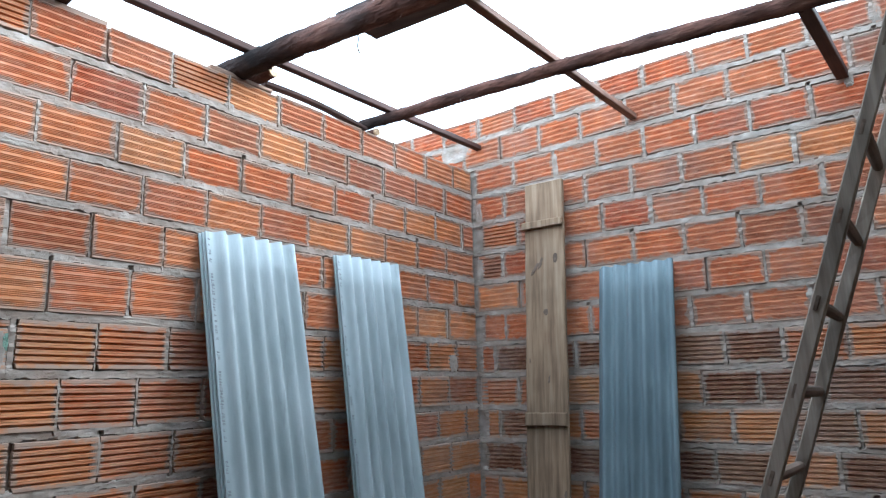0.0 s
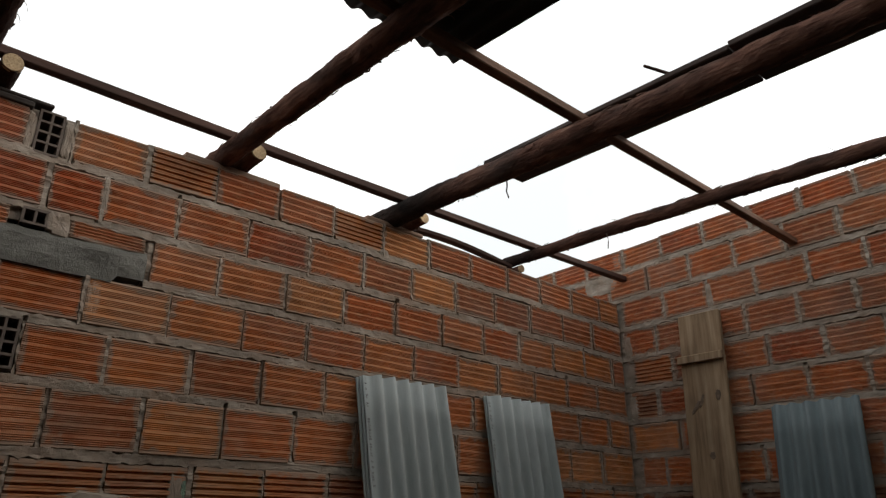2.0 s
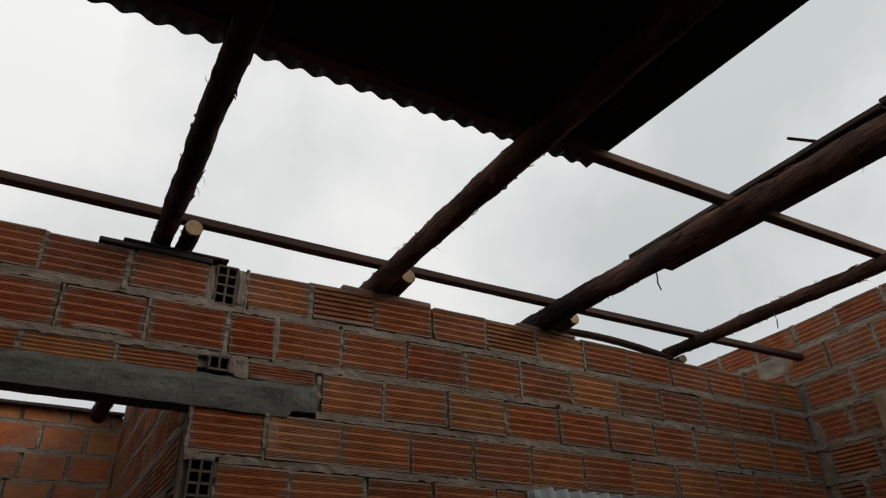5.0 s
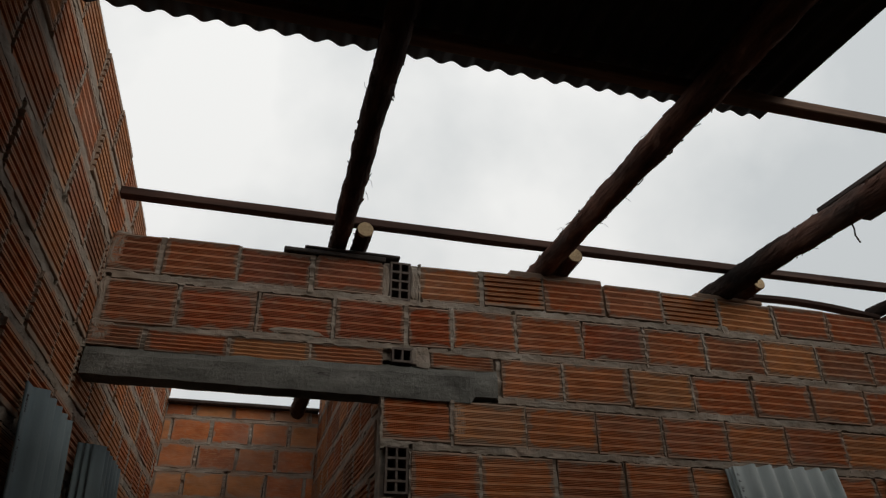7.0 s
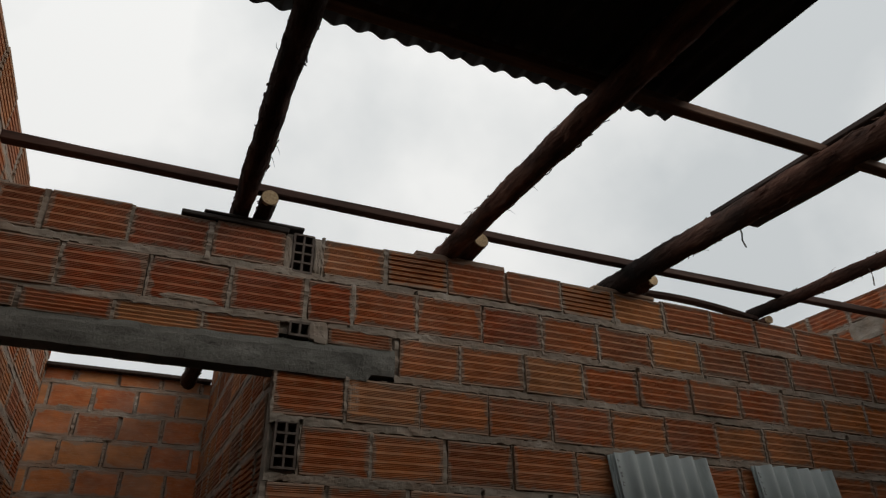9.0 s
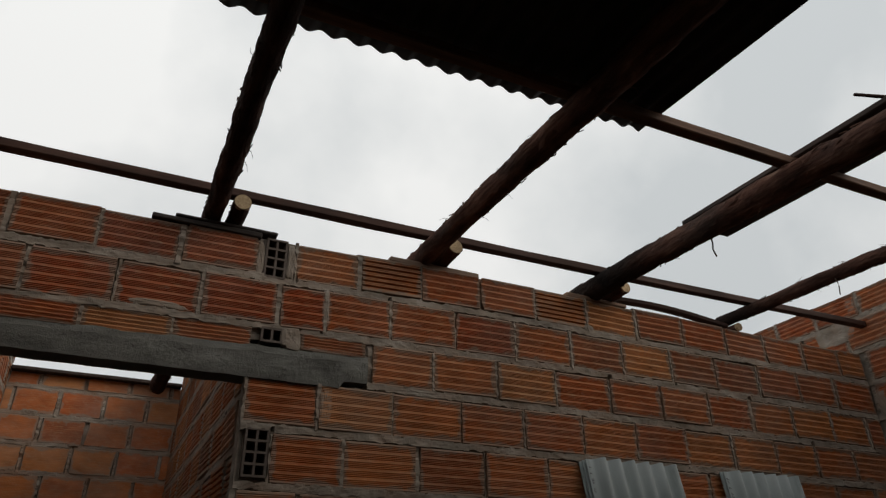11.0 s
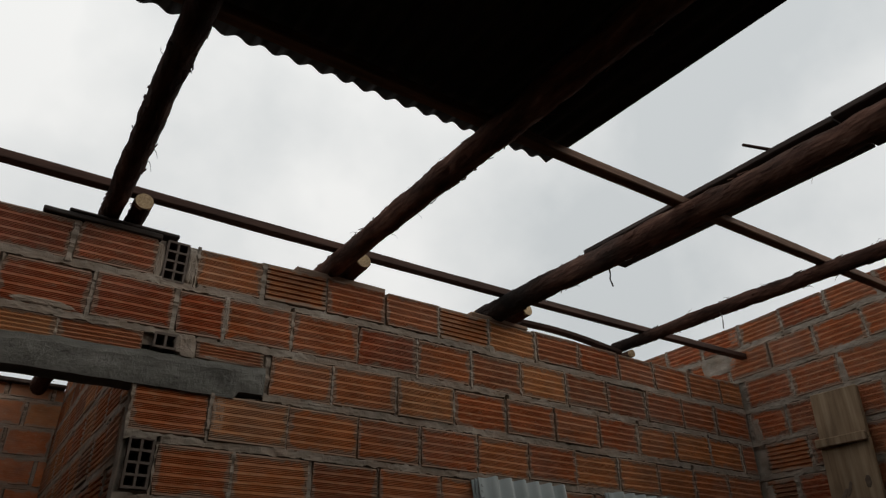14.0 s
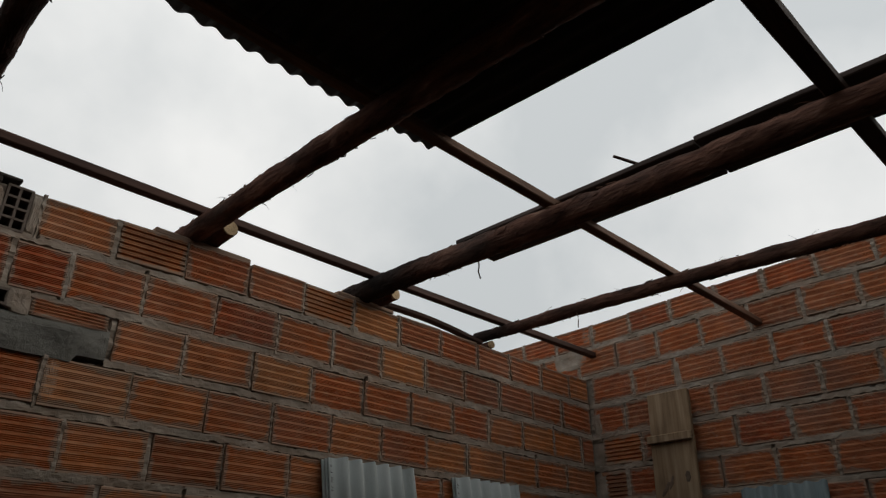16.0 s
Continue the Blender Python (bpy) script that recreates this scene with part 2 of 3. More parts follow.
MAT_DARKBOARD = timber_material("smoky_plank", (0.03, 0.021, 0.018), (0.06, 0.042, 0.035), (0.10, 0.075, 0.062), 0.8, 1)
MAT_LADDER = timber_material("ladder_timber", (0.11, 0.088, 0.064), (0.20, 0.164, 0.124), (0.30, 0.252, 0.196), 0.9, 2, 0.8, 0.35)
MAT_RUNG = timber_material("rung_timber", (0.06, 0.042, 0.03), (0.12, 0.085, 0.06), (0.18, 0.13, 0.095), 1, 0)
MAT_SHEET = sheet_material("fibre_cement", (0.175, 0.200, 0.200), (0.262, 0.290, 0.287), (0.35, 0.376, 0.370))
# darker, bluer stops than the other leaning sheets
MAT_SHEET_DARK = sheet_material("dark_fibre_cement", (0.062, 0.084, 0.092), (0.108, 0.138, 0.146), (0.16, 0.193, 0.20))
# near-black stops put the unlit underside into the colour; also backs the block cells
MAT_ZINC = sheet_material("unlit_roof_sheet", (0.010, 0.0095, 0.009), (0.018, 0.017, 0.016), (0.032, 0.030, 0.028), 0.85)
MAT_INK = plain_material("stencil_ink", (0.10, 0.10, 0.105), 0.7)
MAT_HOLLOW = plain_material("grey_clay_cells", (0.115, 0.092, 0.078), 0.95, 0.0, 30)
MAT_WIRE = plain_material("rusty_wire", (0.09, 0.06, 0.045), 0.7, 0.5)
MAT_FLOOR = plain_material("packed_earth", (0.040, 0.031, 0.025), 0.95, 0.0, 3.0)
MAT_SLATE = plain_material("wet_cement_bed", (0.05, 0.042, 0.038), 0.9, 0, 12)


# ---- mesh helpers ----
def part(name, bm, material, parent=None, label="", smooth=False):
    me = bpy.data.meshes.new(name)
    bm.to_mesh(me)
    bm.free()
    if smooth:
        for p in me.polygons:
            p.use_smooth = True
    me.materials.append(material)
    ob = new(name, me)
    if parent:
        ob.parent = parent
    if label:
        ob["label"] = label
    return ob


def empty(name, m=None):
    ob = new(name)
    ob.empty_display_size = 0.1
    if m is not None:
        ob.matrix_world = m
    return ob


def add_box(bm, lo, hi, bevel=0.0):
    made = bmesh.ops.create_cube(bm, size=1.0, matrix=Matrix.Translation([(a + b) / 2 for a, b in zip(lo, hi)]) @ Matrix.Diagonal([b - a for a, b in zip(lo, hi)] + [1]))
    if bevel:
        edges = list({e for v in made["verts"] for e in v.link_edges})
        bmesh.ops.bevel(bm, geom=edges, offset=bevel, segments=2, affect="EDGES")


def box(lo, hi, bevel=0.0):
    bm = bmesh.new()
    add_box(bm, lo, hi, bevel)
    return bm


def rough_board(lo, hi, axis, seed, wob=0.004, n=24):
    """A sawn board along an axis, cut into short lengths whose corners wander, so that its edges are not ruler-straight."""
    bm = bmesh.new()
    a, b = [i for i in range(3) if i != axis]
    rings = []
    for i in range(n + 1):
        s = lo[axis] + (hi[axis] - lo[axis]) * i / n
        ring = []
        for u, v in ((0, 0), (1, 0), (1, 1), (0, 1)):
            p = [0.0, 0.0, 0.0]
            p[axis] = s + (wob * 2 * noise.noise((u * 3 + seed, v * 5, seed)) if i in (0, n) else 0)
            p[a] = (lo[a], hi[a])[u] + wob * noise.noise((s * 2.5, u * 7 + seed, v * 3))
            p[b] = (lo[b], hi[b])[v] + 0.5 * wob * noise.noise((s * 2.0, u * 5, v * 7 + seed + 9))
            ring.append(bm.verts.new(p))
        rings.append(ring)
    for r, q in zip(rings, rings[1:]):
        for k in range(4):
            bm.faces.new((r[k], r[(k + 1) % 4], q[(k + 1) % 4], q[k]))
    bm.faces.new(rings[0])
    bm.faces.new(rings[-1])
    bmesh.ops.recalc_face_normals(bm, faces=bm.faces)
    edges = [e for e in bm.edges if len(e.link_faces) == 2 and e.calc_face_angle(0) > 0.7]
    bmesh.ops.bevel(bm, geom=edges, offset=min(0.004, wob), segments=1, affect="EDGES")
    return bm


def tube(points, radii, seg=18, rough=0.0, seed=0.0, caps=True):
    """A round bar along a polyline, with a wandering, knotty surface when rough is given."""
    bm = bmesh.new()
    rings = []
    pts = [Vector(p) for p in points]
    for i, p in enumerate(pts):
        d = (pts[min(i + 1, len(pts) - 1)] - pts[max(i - 1, 0)]).normalized()
        side = d.cross(Vector((0, 0, 1)))
        side = side.normalized() if side.length > 0.01 else Vector((1, 0, 0))
        up = side.cross(d)
        ring = []
        for k in range(seg):
            a = 2 * math.pi * k / seg
            way = side * math.cos(a) + up * math.sin(a)
            q = p + way * radii[i]
            if rough:
                f = noise.fractal(Vector((q.x * 11 + seed, q.y * 7, q.z * 11)), 0.6, 2.3, 5)
                q = q + way * radii[i] * rough * f
            ring.append(bm.verts.new(q))
        rings.append(ring)
    for r, q in zip(rings, rings[1:]):
        for k in range(seg):
            bm.faces.new((r[k], r[(k + 1) % seg], q[(k + 1) % seg], q[k]))
    if caps:
        bm.faces.new(rings[0][::-1])
        bm.faces.new(rings[-1])
    return bm


# ---- bricks ----
BRICK_D = 0.095


def brick_profile(kind):
    """Depth of the ribbed face against height, for a block one unit high."""
    pts = [(0.0, 0.004), (0.012, 0.0)]
    if kind in ("fine", "fine_red"):
        z = 0.044
        for group in range(5):
            for g in range(4):
                pts += [(z + 0.004, 0.0), (z + 0.011, 0.0034), (z + 0.021, 0.0034), (z + 0.028, 0.0)]
                z += 0.036
            z += 0.048
    elif kind in ("ribbed", "overfired"):
        z = 0.10
        for g in range(6):
            pts += [(z, 0.0), (z + 0.014, 0.0115), (z + 0.050, 0.0115), (z + 0.064, 0.0), (z + 0.094, 0.0), (z + 0.099, 0.0018), (z + 0.106, 0.0018), (z + 0.111, 0.0)]
            z += 0.142
        pts = [p for p in pts if p[0] < 0.985]
    return pts + [(0.988, 0.0), (1.0, 0.004)]


def brick_mesh(kind, seed):
    """A hollow block's outer shape: x from -0.5 to 0.5, z from 0 to 1, the ribbed face at y = 0."""
    rnd = random.Random(seed)
    prof = brick_profile(kind)
    verts, faces = [], []
    n = len(prof)
    chips = []
    for s in (0, 1):
        low, high = (rnd.choice((0, 0, 0.02, 0.035)) for _ in range(2))
        chips.append([0.006 + 0.009 * noise.noise(Vector((z * 5, seed * 3.1, s * 7.0))) + 0.003 * rnd.random() + low * max(0, 1 - z / 0.16) + high * max(0, 1 - (1 - z) / 0.16) for z, d in prof])
    for s in (0, 1):
        for (z, d), c in zip(prof, chips[s]):
            verts.append(((-0.5 + c) if s == 0 else (0.5 - c), d, z))
    for i in range(n - 1):
        faces.append((i, n + i, n + i + 1, i + 1))
    b = len(verts)
    verts += [(-0.5, BRICK_D, 0), (0.5, BRICK_D, 0), (0.5, BRICK_D, 1), (-0.5, BRICK_D, 1)]
    faces += [(b, b + 3, b + 2, b + 1), (0, b, b + 1, n), (n - 1, 2 * n - 1, b + 2, b + 3)]
    faces += [tuple([b] + list(range(0, n)) + [b + 3])[::1], tuple([b + 2] + list(range(2 * n - 1, n - 1, -1)) + [b + 1])]
    me = bpy.data.meshes.new("brick_" + kind)
    me.from_pydata(verts, [], faces)
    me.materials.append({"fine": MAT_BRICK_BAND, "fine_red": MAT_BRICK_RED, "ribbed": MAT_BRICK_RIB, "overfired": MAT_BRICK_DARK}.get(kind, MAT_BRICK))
    me.update()
    return me


FINE = [brick_mesh("fine", s) for s in range(4)]
FINE_RED = [brick_mesh("fine_red", 20 + s) for s in range(4)]
RIBBED = [brick_mesh("ribbed", 40 + s) for s in range(4)]
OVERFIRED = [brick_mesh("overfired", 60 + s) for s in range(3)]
PLAIN = [brick_mesh("plain", 80 + s) for s in range(3)]


def hollow_block(parent, x, z, w, h, cols, rows):
    """The open end of a clay block: a thin-walled grid of cells that run back into the wall."""
    bm = bmesh.new()
    t, d = 0.009, 0.09
    for i in range(cols + 1):
        c = x - w / 2 + (w - t) * i / cols
        add_box(bm, (c, -0.001, z), (c + t, d, z + h))
    for j in range(rows + 1):
        c = z + (h - t) * j / rows
        add_box(bm, (x - w / 2 + t * 0.5, -0.002, c), (x + w / 2 - t * 0.5, d, c + t))
    block = part("hollow_block_end", bm, MAT_HOLLOW, parent, "open cells of a clay block laid end-on")
    # added near-black plate that stands for the shade deep in the cells
    part("cell_shade", box((x - w / 2, d, z), (x + w / 2, d + 0.004, z + h)), MAT_ZINC, block)
    return block


def joints(x0, x1, phase, pitch):
    """The brick ends of a course between x0 and x1, with head joints at phase plus whole pitches."""
    k = math.ceil((x0 - phase) / pitch - 1e-6)
    cuts = [phase + pitch * i for i in range(k, k + 60) if x0 + 0.05 < phase + pitch * i < x1 - 0.05]
    ends = [x0] + cuts + [x1]
    return list(zip(ends, ends[1:]))


def lay_courses(parent, courses, seed, bed=0.033, ribbed_at=(), gaps=(0.005, 0.007, 0.009, 0.011, 0.013, 0.017, 0.026), faces=None, dark=0.0, warp=None, red=None):
    """Lays courses (z of the bed's middle, height of the course, x0, x1, phase, pitch, ribbed chance) and returns the bed lines and the head joints."""
    rnd = random.Random(seed)
    heads = []
    for z, hgt, x0, x1, phase, pitch, ribbed in courses:
        for a, b in joints(x0, x1, phase, pitch):
            gap = rnd.choice(gaps)
            la, lb = a + gap / 2, b - rnd.choice((0.002, 0.004, 0.006))
            heads.append((a, z, hgt, gap + 0.005))
            mid = (la + lb) / 2
            sink = warp(mid, z + hgt / 2) if warp else 0.0
            lean = math.atan((warp(lb, z + hgt / 2) - warp(la, z + hgt / 2)) / (lb - la)) if warp else 0.0
            accent = any(abs(mid - rx) < 0.1 and abs(z + hgt / 2 - rz) < 0.08 for rx, rz in ribbed_at)
            deep = rnd.random() < ribbed
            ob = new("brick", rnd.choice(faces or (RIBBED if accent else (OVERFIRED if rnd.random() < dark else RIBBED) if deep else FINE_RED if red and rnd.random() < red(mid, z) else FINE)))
            ob.parent = parent
            ob.matrix_local = Matrix.Translation((mid, rnd.uniform(-0.005, 0.005), z + sink + bed / 2 + rnd.uniform(-0.005, 0.004))) @ Euler((rnd.uniform(-0.014, 0.014), rnd.uniform(-0.010, 0.010) - lean, rnd.uniform(-0.010, 0.010))).to_matrix().to_4x4() @ Matrix.Diagonal((lb - la, 1, hgt - bed, 1))
    return heads


def mortar_slab(parent, x0, x1, z0, z1, beds, heads, seed, holes=(), skip=None, step=0.009, material=None, warp=None):
    """The mortar behind and between the blocks: ragged, bulging bed joints, filled or part-filled head joints."""
    rnd = random.Random(seed + 5)
    verts, faces = [], []
    offs = (0.0, 0.006, 0.011, 0.0145, 0.0175, 0.0205, 0.024, 0.029, 0.04)
    zs = sorted({round(b + k * o, 4) for b in beds for o in offs for k in (-1, 1) if z0 < b + k * o < z1} | {z0, z1} | {v for h in holes for v in h[2:4]})
    nx = max(2, int((x1 - x0) / step))
    xs = sorted({round(x0 + (x1 - x0) * i / nx, 4) for i in range(nx + 1)} | {v for h in holes for v in h[0:2]})
    fill = {}
    for b in beds:
        for x in xs:
            v = Vector((x * 7, b * 31, seed))
            fill[b, x] = (0.0172 + 0.006 * noise.noise(v) + 0.008 * noise.noise(v * 5.3), 0.0172 + 0.006 * noise.noise(v + Vector((0, 9, 0))) + 0.008 * noise.noise(v * 5.1 + Vector((5, 0, 0))), 0.0015 + 0.007 * noise.noise(Vector((x * 3.3, b * 17, seed + 4.0))))
    # small voids left open where a head joint meets its bed
    pits = {(round(a / 0.017), min(beds, key=lambda q: abs(z + side - q)), side == 0) for a, z, hgt, gap in heads for side in (0, hgt) if rnd.random() < 0.09}
    for z in zs:
        b = min(beds, key=lambda q: abs(z - q))
        near = abs(z - b)
        for x in xs:
            d = 0.020
            if near < 0.035:
                up, down, level = fill[b, x]
                if near < (up if z > b else down):
                    q = Vector((x * 24 + seed, z * 40, seed))
                    d = level + 0.0032 * noise.noise(q) + 0.0018 * noise.noise(q * 2.7)
                    if (round(x / 0.017), b, z > b) in pits:
                        d += 0.022
            verts.append((x, d, z))
    w = len(xs)
    for j in range(len(zs) - 1):
        zc = (zs[j] + zs[j + 1]) / 2
        for i in range(w - 1):
            xc = (xs[i] + xs[i + 1]) / 2
            if any(h[0] < xc < h[1] and h[2] < zc < h[3] for h in holes) or (skip and skip(xc, zc)):
                continue
            faces.append((j * w + i, j * w + i + 1, (j + 1) * w + i + 1, (j + 1) * w + i))
    for a, z, hgt, gap in heads:
        if rnd.random() < 0.05:
            continue
        n0, gap = len(verts), gap + rnd.choice((0.0, 0.002, 0.004, 0.008))
        rows = 26
        deep = rnd.choice((0.0, 0.002, 0.004, 0.008))
        for j in range(rows):
            zz = z + (hgt - 0.014) * j / (rows - 1)
            wob = 0.006 * noise.noise(Vector((a * 7, zz * 45, seed)))
            d = deep + 0.009 * noise.noise(Vector((a * 5 + 3, zz * 34, seed))) + 0.003 * noise.noise(Vector((a * 9, zz * 110, seed)))
            verts += [(a - gap / 2 + wob, d + 0.012, zz), (a - gap * 0.3 + wob, d, zz), (a + gap * 0.3 - wob, d + 0.001, zz), (a + gap / 2 + wob * 0.5, d + 0.012, zz)]
        for j in range(rows - 1):
            for k in range(3):
                b = n0 + j * 4 + k
                faces.append((b, b + 1, b + 5, b + 4))
    if warp:
        verts = [(x, d, z + warp(x, z)) for x, d, z in verts]
    me = bpy.data.meshes.new("mortar")
    me.from_pydata(verts, [], faces)
    me.materials.append(material or MAT_MORTAR)
    me.update()
    ob = new("mortar", me)
    ob.parent = parent
    ob["label"] = "rough grey cement mortar in the joints"
    return ob


# ---- setting: ground and walls ----
bm = bmesh.new()
bmesh.ops.create_grid(bm, x_segments=40, y_segments=40, size=40)
for v in bm.verts:
    v.co.z = 0.012 * noise.noise(v.co * 0.7)
tagged(part("ground", bm, MAT_FLOOR), "bare packed brown earth floor of the unfinished house", "ground", kind="structure")

C = 0.2125          # course height
WX = -4.905         # inner face of the long side wall
BACK = -3.12        # face of the unseen wall added behind

# wall_north: the long wall with the doorway and lintel
wall_n = tagged(empty("wall_north"), "bare ribbed clay block wall with a doorway and concrete lintel", "wall", kind="structure")
Z1 = 2.78
BED_N = [2.765, 2.552, 2.345, 2.137, 1.925, 1.695, 1.482, 1.262, 1.058, 0.85, 0.64, 0.43, 0.22, 0.012]


def settle(x, z):
    """How far the upper courses have sunk towards the doorway."""
    return 0.018 * min(0.0, x + 2.6) * min(1.0, max(0.0, (z - 2.35) / 0.25))


JAMB = -3.788       # edge of the doorway
cn = [
    (BED_N[0], 0.200, WX, -3.80, -4.71, 0.300, 0.0),
    (BED_N[0], 0.200, -3.645, -2.755, -3.06, 0.300, 0.0),
    (BED_N[0], 0.200, -2.755, -0.004, -2.45, 0.316, 0.0),
    (BED_N[1], 0.213, WX + 0.03, -3.70, -4.61, 0.303, 0.0),
    (BED_N[1], 0.213, -3.70, -3.50, -3.70, 0.4, 0.0),
    (BED_N[1], 0.213, -3.50, -0.004, -2.89, 0.3175, 0.0),
    (2.436, 0.116, WX, -3.785, -4.71, 0.312, 0.0),
    (2.452, 0.100, -3.60, -3.31, -3.60, 0.4, 0.0),
    (BED_N[2], 0.207, -3.295, -0.004, -3.0, 0.3175, 0.0),
    (BED_N[3], 0.208, JAMB, -0.004, -2.87, 0.316, 0.0),
    (BED_N[4], 0.212, -3.67, -0.004, -2.76, 0.315, 0.0),
    (BED_N[5], 0.230, JAMB, -0.004, -2.91, 0.3205, 0.0),
    (BED_N[6], 0.213, JAMB, -0.004, -2.71, 0.307, 1.0),
    (BED_N[7], 0.220, JAMB, -0.004, -2.84, 0.3115, 1.0),
    (BED_N[8], 0.204, JAMB, -0.004, -2.67, 0.3145, 1.0),
    (BED_N[9], 0.208, JAMB, -0.004, -2.52, 0.31, 1.0),
    (BED_N[10], 0.21, JAMB, -0.004, -2.66, 0.313, 0.9),
    (BED_N[11], 0.21, JAMB, -0.004, -2.50, 0.313, 0.9),
    (BED_N[12], 0.21, JAMB, -0.004, -2.66, 0.313, 0.9),
    (BED_N[13], 0.208, JAMB, -0.004, -2.50, 0.313, 0.9),
]
heads_n = lay_courses(wall_n, cn, 11, ribbed_at=((-3.21, 2.86), (-2.29, 2.86)), dark=0.06, warp=settle, red=lambda x, z: (0.85 if x < -3.35 else 0.35 if x < -2.0 else 0.2) if z > 2.5 else 0.8 if x < -3.4 else 0.05)
holes_n = [(-3.772, -3.690, 2.772, 2.946), (-3.752, -3.672, 2.492, 2.548), (-3.764, -3.682, 1.958, 2.128)]
mortar_slab(wall_n, WX, 0.0, 0.0, 2.950, BED_N, heads_n, 11, holes=holes_n, warp=settle,
            skip=lambda x, z: (x < JAMB + 0.002 and z < 2.44) or (x < -3.30 and 2.33 < z < 2.44))
hollow_block(wall_n, -3.731, 2.748, 0.090, 0.180, 2, 4)
hollow_block(wall_n, -3.712, 2.470, 0.088, 0.062, 2, 1)
hollow_block(wall_n, -3.723, 1.955, 0.090, 0.178, 2, 4)
core = bmesh.new()
add_box(core, (-3.784, 0.0925, 0.0), (0.0, 0.1, 2.91))
add_box(core, (WX, 0.0925, 2.45), (-3.784, 0.1, 2.90))
add_box(core, (JAMB, 0.013, 0.0), (JAMB + 0.006, 0.095, 2.33))
add_box(core, (WX, 0.014, 2.885), (-3.80, 0.092, 2.890))
add_box(core, (-3.65, 0.014, 2.910), (-0.003, 0.092, 2.915))
part("wall_core", core, MAT_MORTAR, wall_n)

# lintel, cast rough over the doorway
bm = bmesh.new()
nx = 80
rings = []
for i in range(nx + 1):
    x = WX + 0.01 + (-3.305 - WX - 0.01) * i / nx
    jag = 0.006 * noise.fractal(Vector((x * 9, 0, 3)), 0.9, 2, 4)
    low = 2.320 + (0.030 if x > -3.42 else 0.0) + 0.004 * noise.noise(Vector((x * 11, 2, 0)))
    top = 2.462 + 0.024 * min(0.0, x + 3.31) + 0.010 * noise.fractal(Vector((x * 7, 5, 1)), 0.9, 2, 4)
    ring = [(x, -0.004 + jag * 0.5, low), (x, -0.008 + jag, low + 0.05), (x, -0.007 - jag * 0.6, top - 0.03), (x, 0.004, top), (x, 0.104, top), (x, 0.104, low)]
    rings.append([bm.verts.new(p) for p in ring])
for r, q in zip(rings, rings[1:]):
    for k in range(6):
        bm.faces.new((r[k], r[(k + 1) % 6], q[(k + 1) % 6], q[k]))
bm.faces.new(rings[0])
bm.faces.new(rings[-1])
bmesh.ops.recalc_face_normals(bm, faces=bm.faces)
part("lintel", bm, MAT_CONCRETE, wall_n, "rough grey cast concrete lintel over the doorway")

# wall_east
wall_e = tagged(empty("wall_east", Matrix.Translation((0, 0, 0)) @ Matrix.Rotation(radians(-90), 4, "Z")), "bare ribbed clay block wall with wide pale mortar joints", "wall", kind="structure")
ce = []
C_E = 0.2165
phases_e = (0.39, 0.26, 0.36, 0.27, 1.0, 0.87, 0.36, 0.24, 1.67, 0.32, 0.16, 1.56, 1.38, 1.22, 1.36)
pitches_e = (0.316, 0.316, 0.3165, 0.314, 0.317, 0.318, 0.314, 0.3155, 0.305, 0.303, 0.303, 0.305, 0.31, 0.31, 0.31)


def settle_e(x, z):
    """The side wall's upper courses rise slightly away from the corner."""
    return 0.03 * min(1.0, max(-0.5, x - 0.5)) * min(1.0, max(0.0, (z - 2.6) / 0.6))


for k, (ph, pitch) in enumerate(zip(phases_e, pitches_e)):
    z = 3.200 - k * C_E
    ce.append((z, 0.188 if k == 0 else C_E, -1.3 if k < 2 else (0.012, 0.06, 0.03)[k % 3], -BACK, ph, pitch, 0.0 if k < 8 else 1.0))
# red share raised so that darker bricks carry this wall's dimmer light
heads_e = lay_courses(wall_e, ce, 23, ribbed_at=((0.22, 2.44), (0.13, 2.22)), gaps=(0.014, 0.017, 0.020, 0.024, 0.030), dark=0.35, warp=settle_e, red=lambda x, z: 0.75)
mortar_slab(wall_e, -1.3, -BACK, 0.0, 3.37, [3.200 - i * C_E for i in range(15)], heads_e, 23, material=MAT_MORTAR_PALE, warp=settle_e)
part("wall_core", box((-1.3, 0.0925, 0.0), (-BACK, 0.1, 3.35)), MAT_MORTAR, wall_e)

# wall_west: runs past the doorway into the passage
wall_w = tagged(empty("wall_west", Matrix.Translation((WX, 0, 0)) @ Matrix.Rotation(radians(90), 4, "Z")), "tall bare clay block side wall running on into the passage", "wall", kind="structure")
cw = []
for k in range(15):
    z = 3.070 - k * C
    cw.append((z, C, BACK, 2.84, -0.33 + (0.155 if k % 2 else 0), 0.3125, 0.85))
heads_w = lay_courses(wall_w, cw, 37, red=lambda x, z: 0.6)
mortar_slab(wall_w, BACK, 2.84, 0.0, 3.268, [3.070 - i * C for i in range(15)], heads_w, 37)
part("wall_core", box((BACK, 0.0925, 0.0), (2.84, 0.1, 3.26)), MAT_MORTAR, wall_w)

# wall_far: end of the passage; wall_passage: its other side
wall_f = tagged(empty("wall_far", Matrix.Translation((0, 2.75, 0))), "orange clay block wall closing the passage beyond the doorway", "wall", kind="structure")
cf = [(2.913 - k * 0.188, 0.188 if k else 0.108, WX, -3.74, -4.42 + (-0.14, 0.0, -0.08)[k % 3 if k else 0] + 0.14, 0.285, 0.0) for k in range(16)]
heads_f = lay_courses(wall_f, cf, 51, bed=0.022, faces=PLAIN, gaps=(0.012, 0.016, 0.02))
mortar_slab(wall_f, WX, -3.74, 0.0, 3.01, [2.913 - i * 0.188 for i in range(16)], heads_f, 51, step=0.03, material=MAT_MORTAR_TAN)
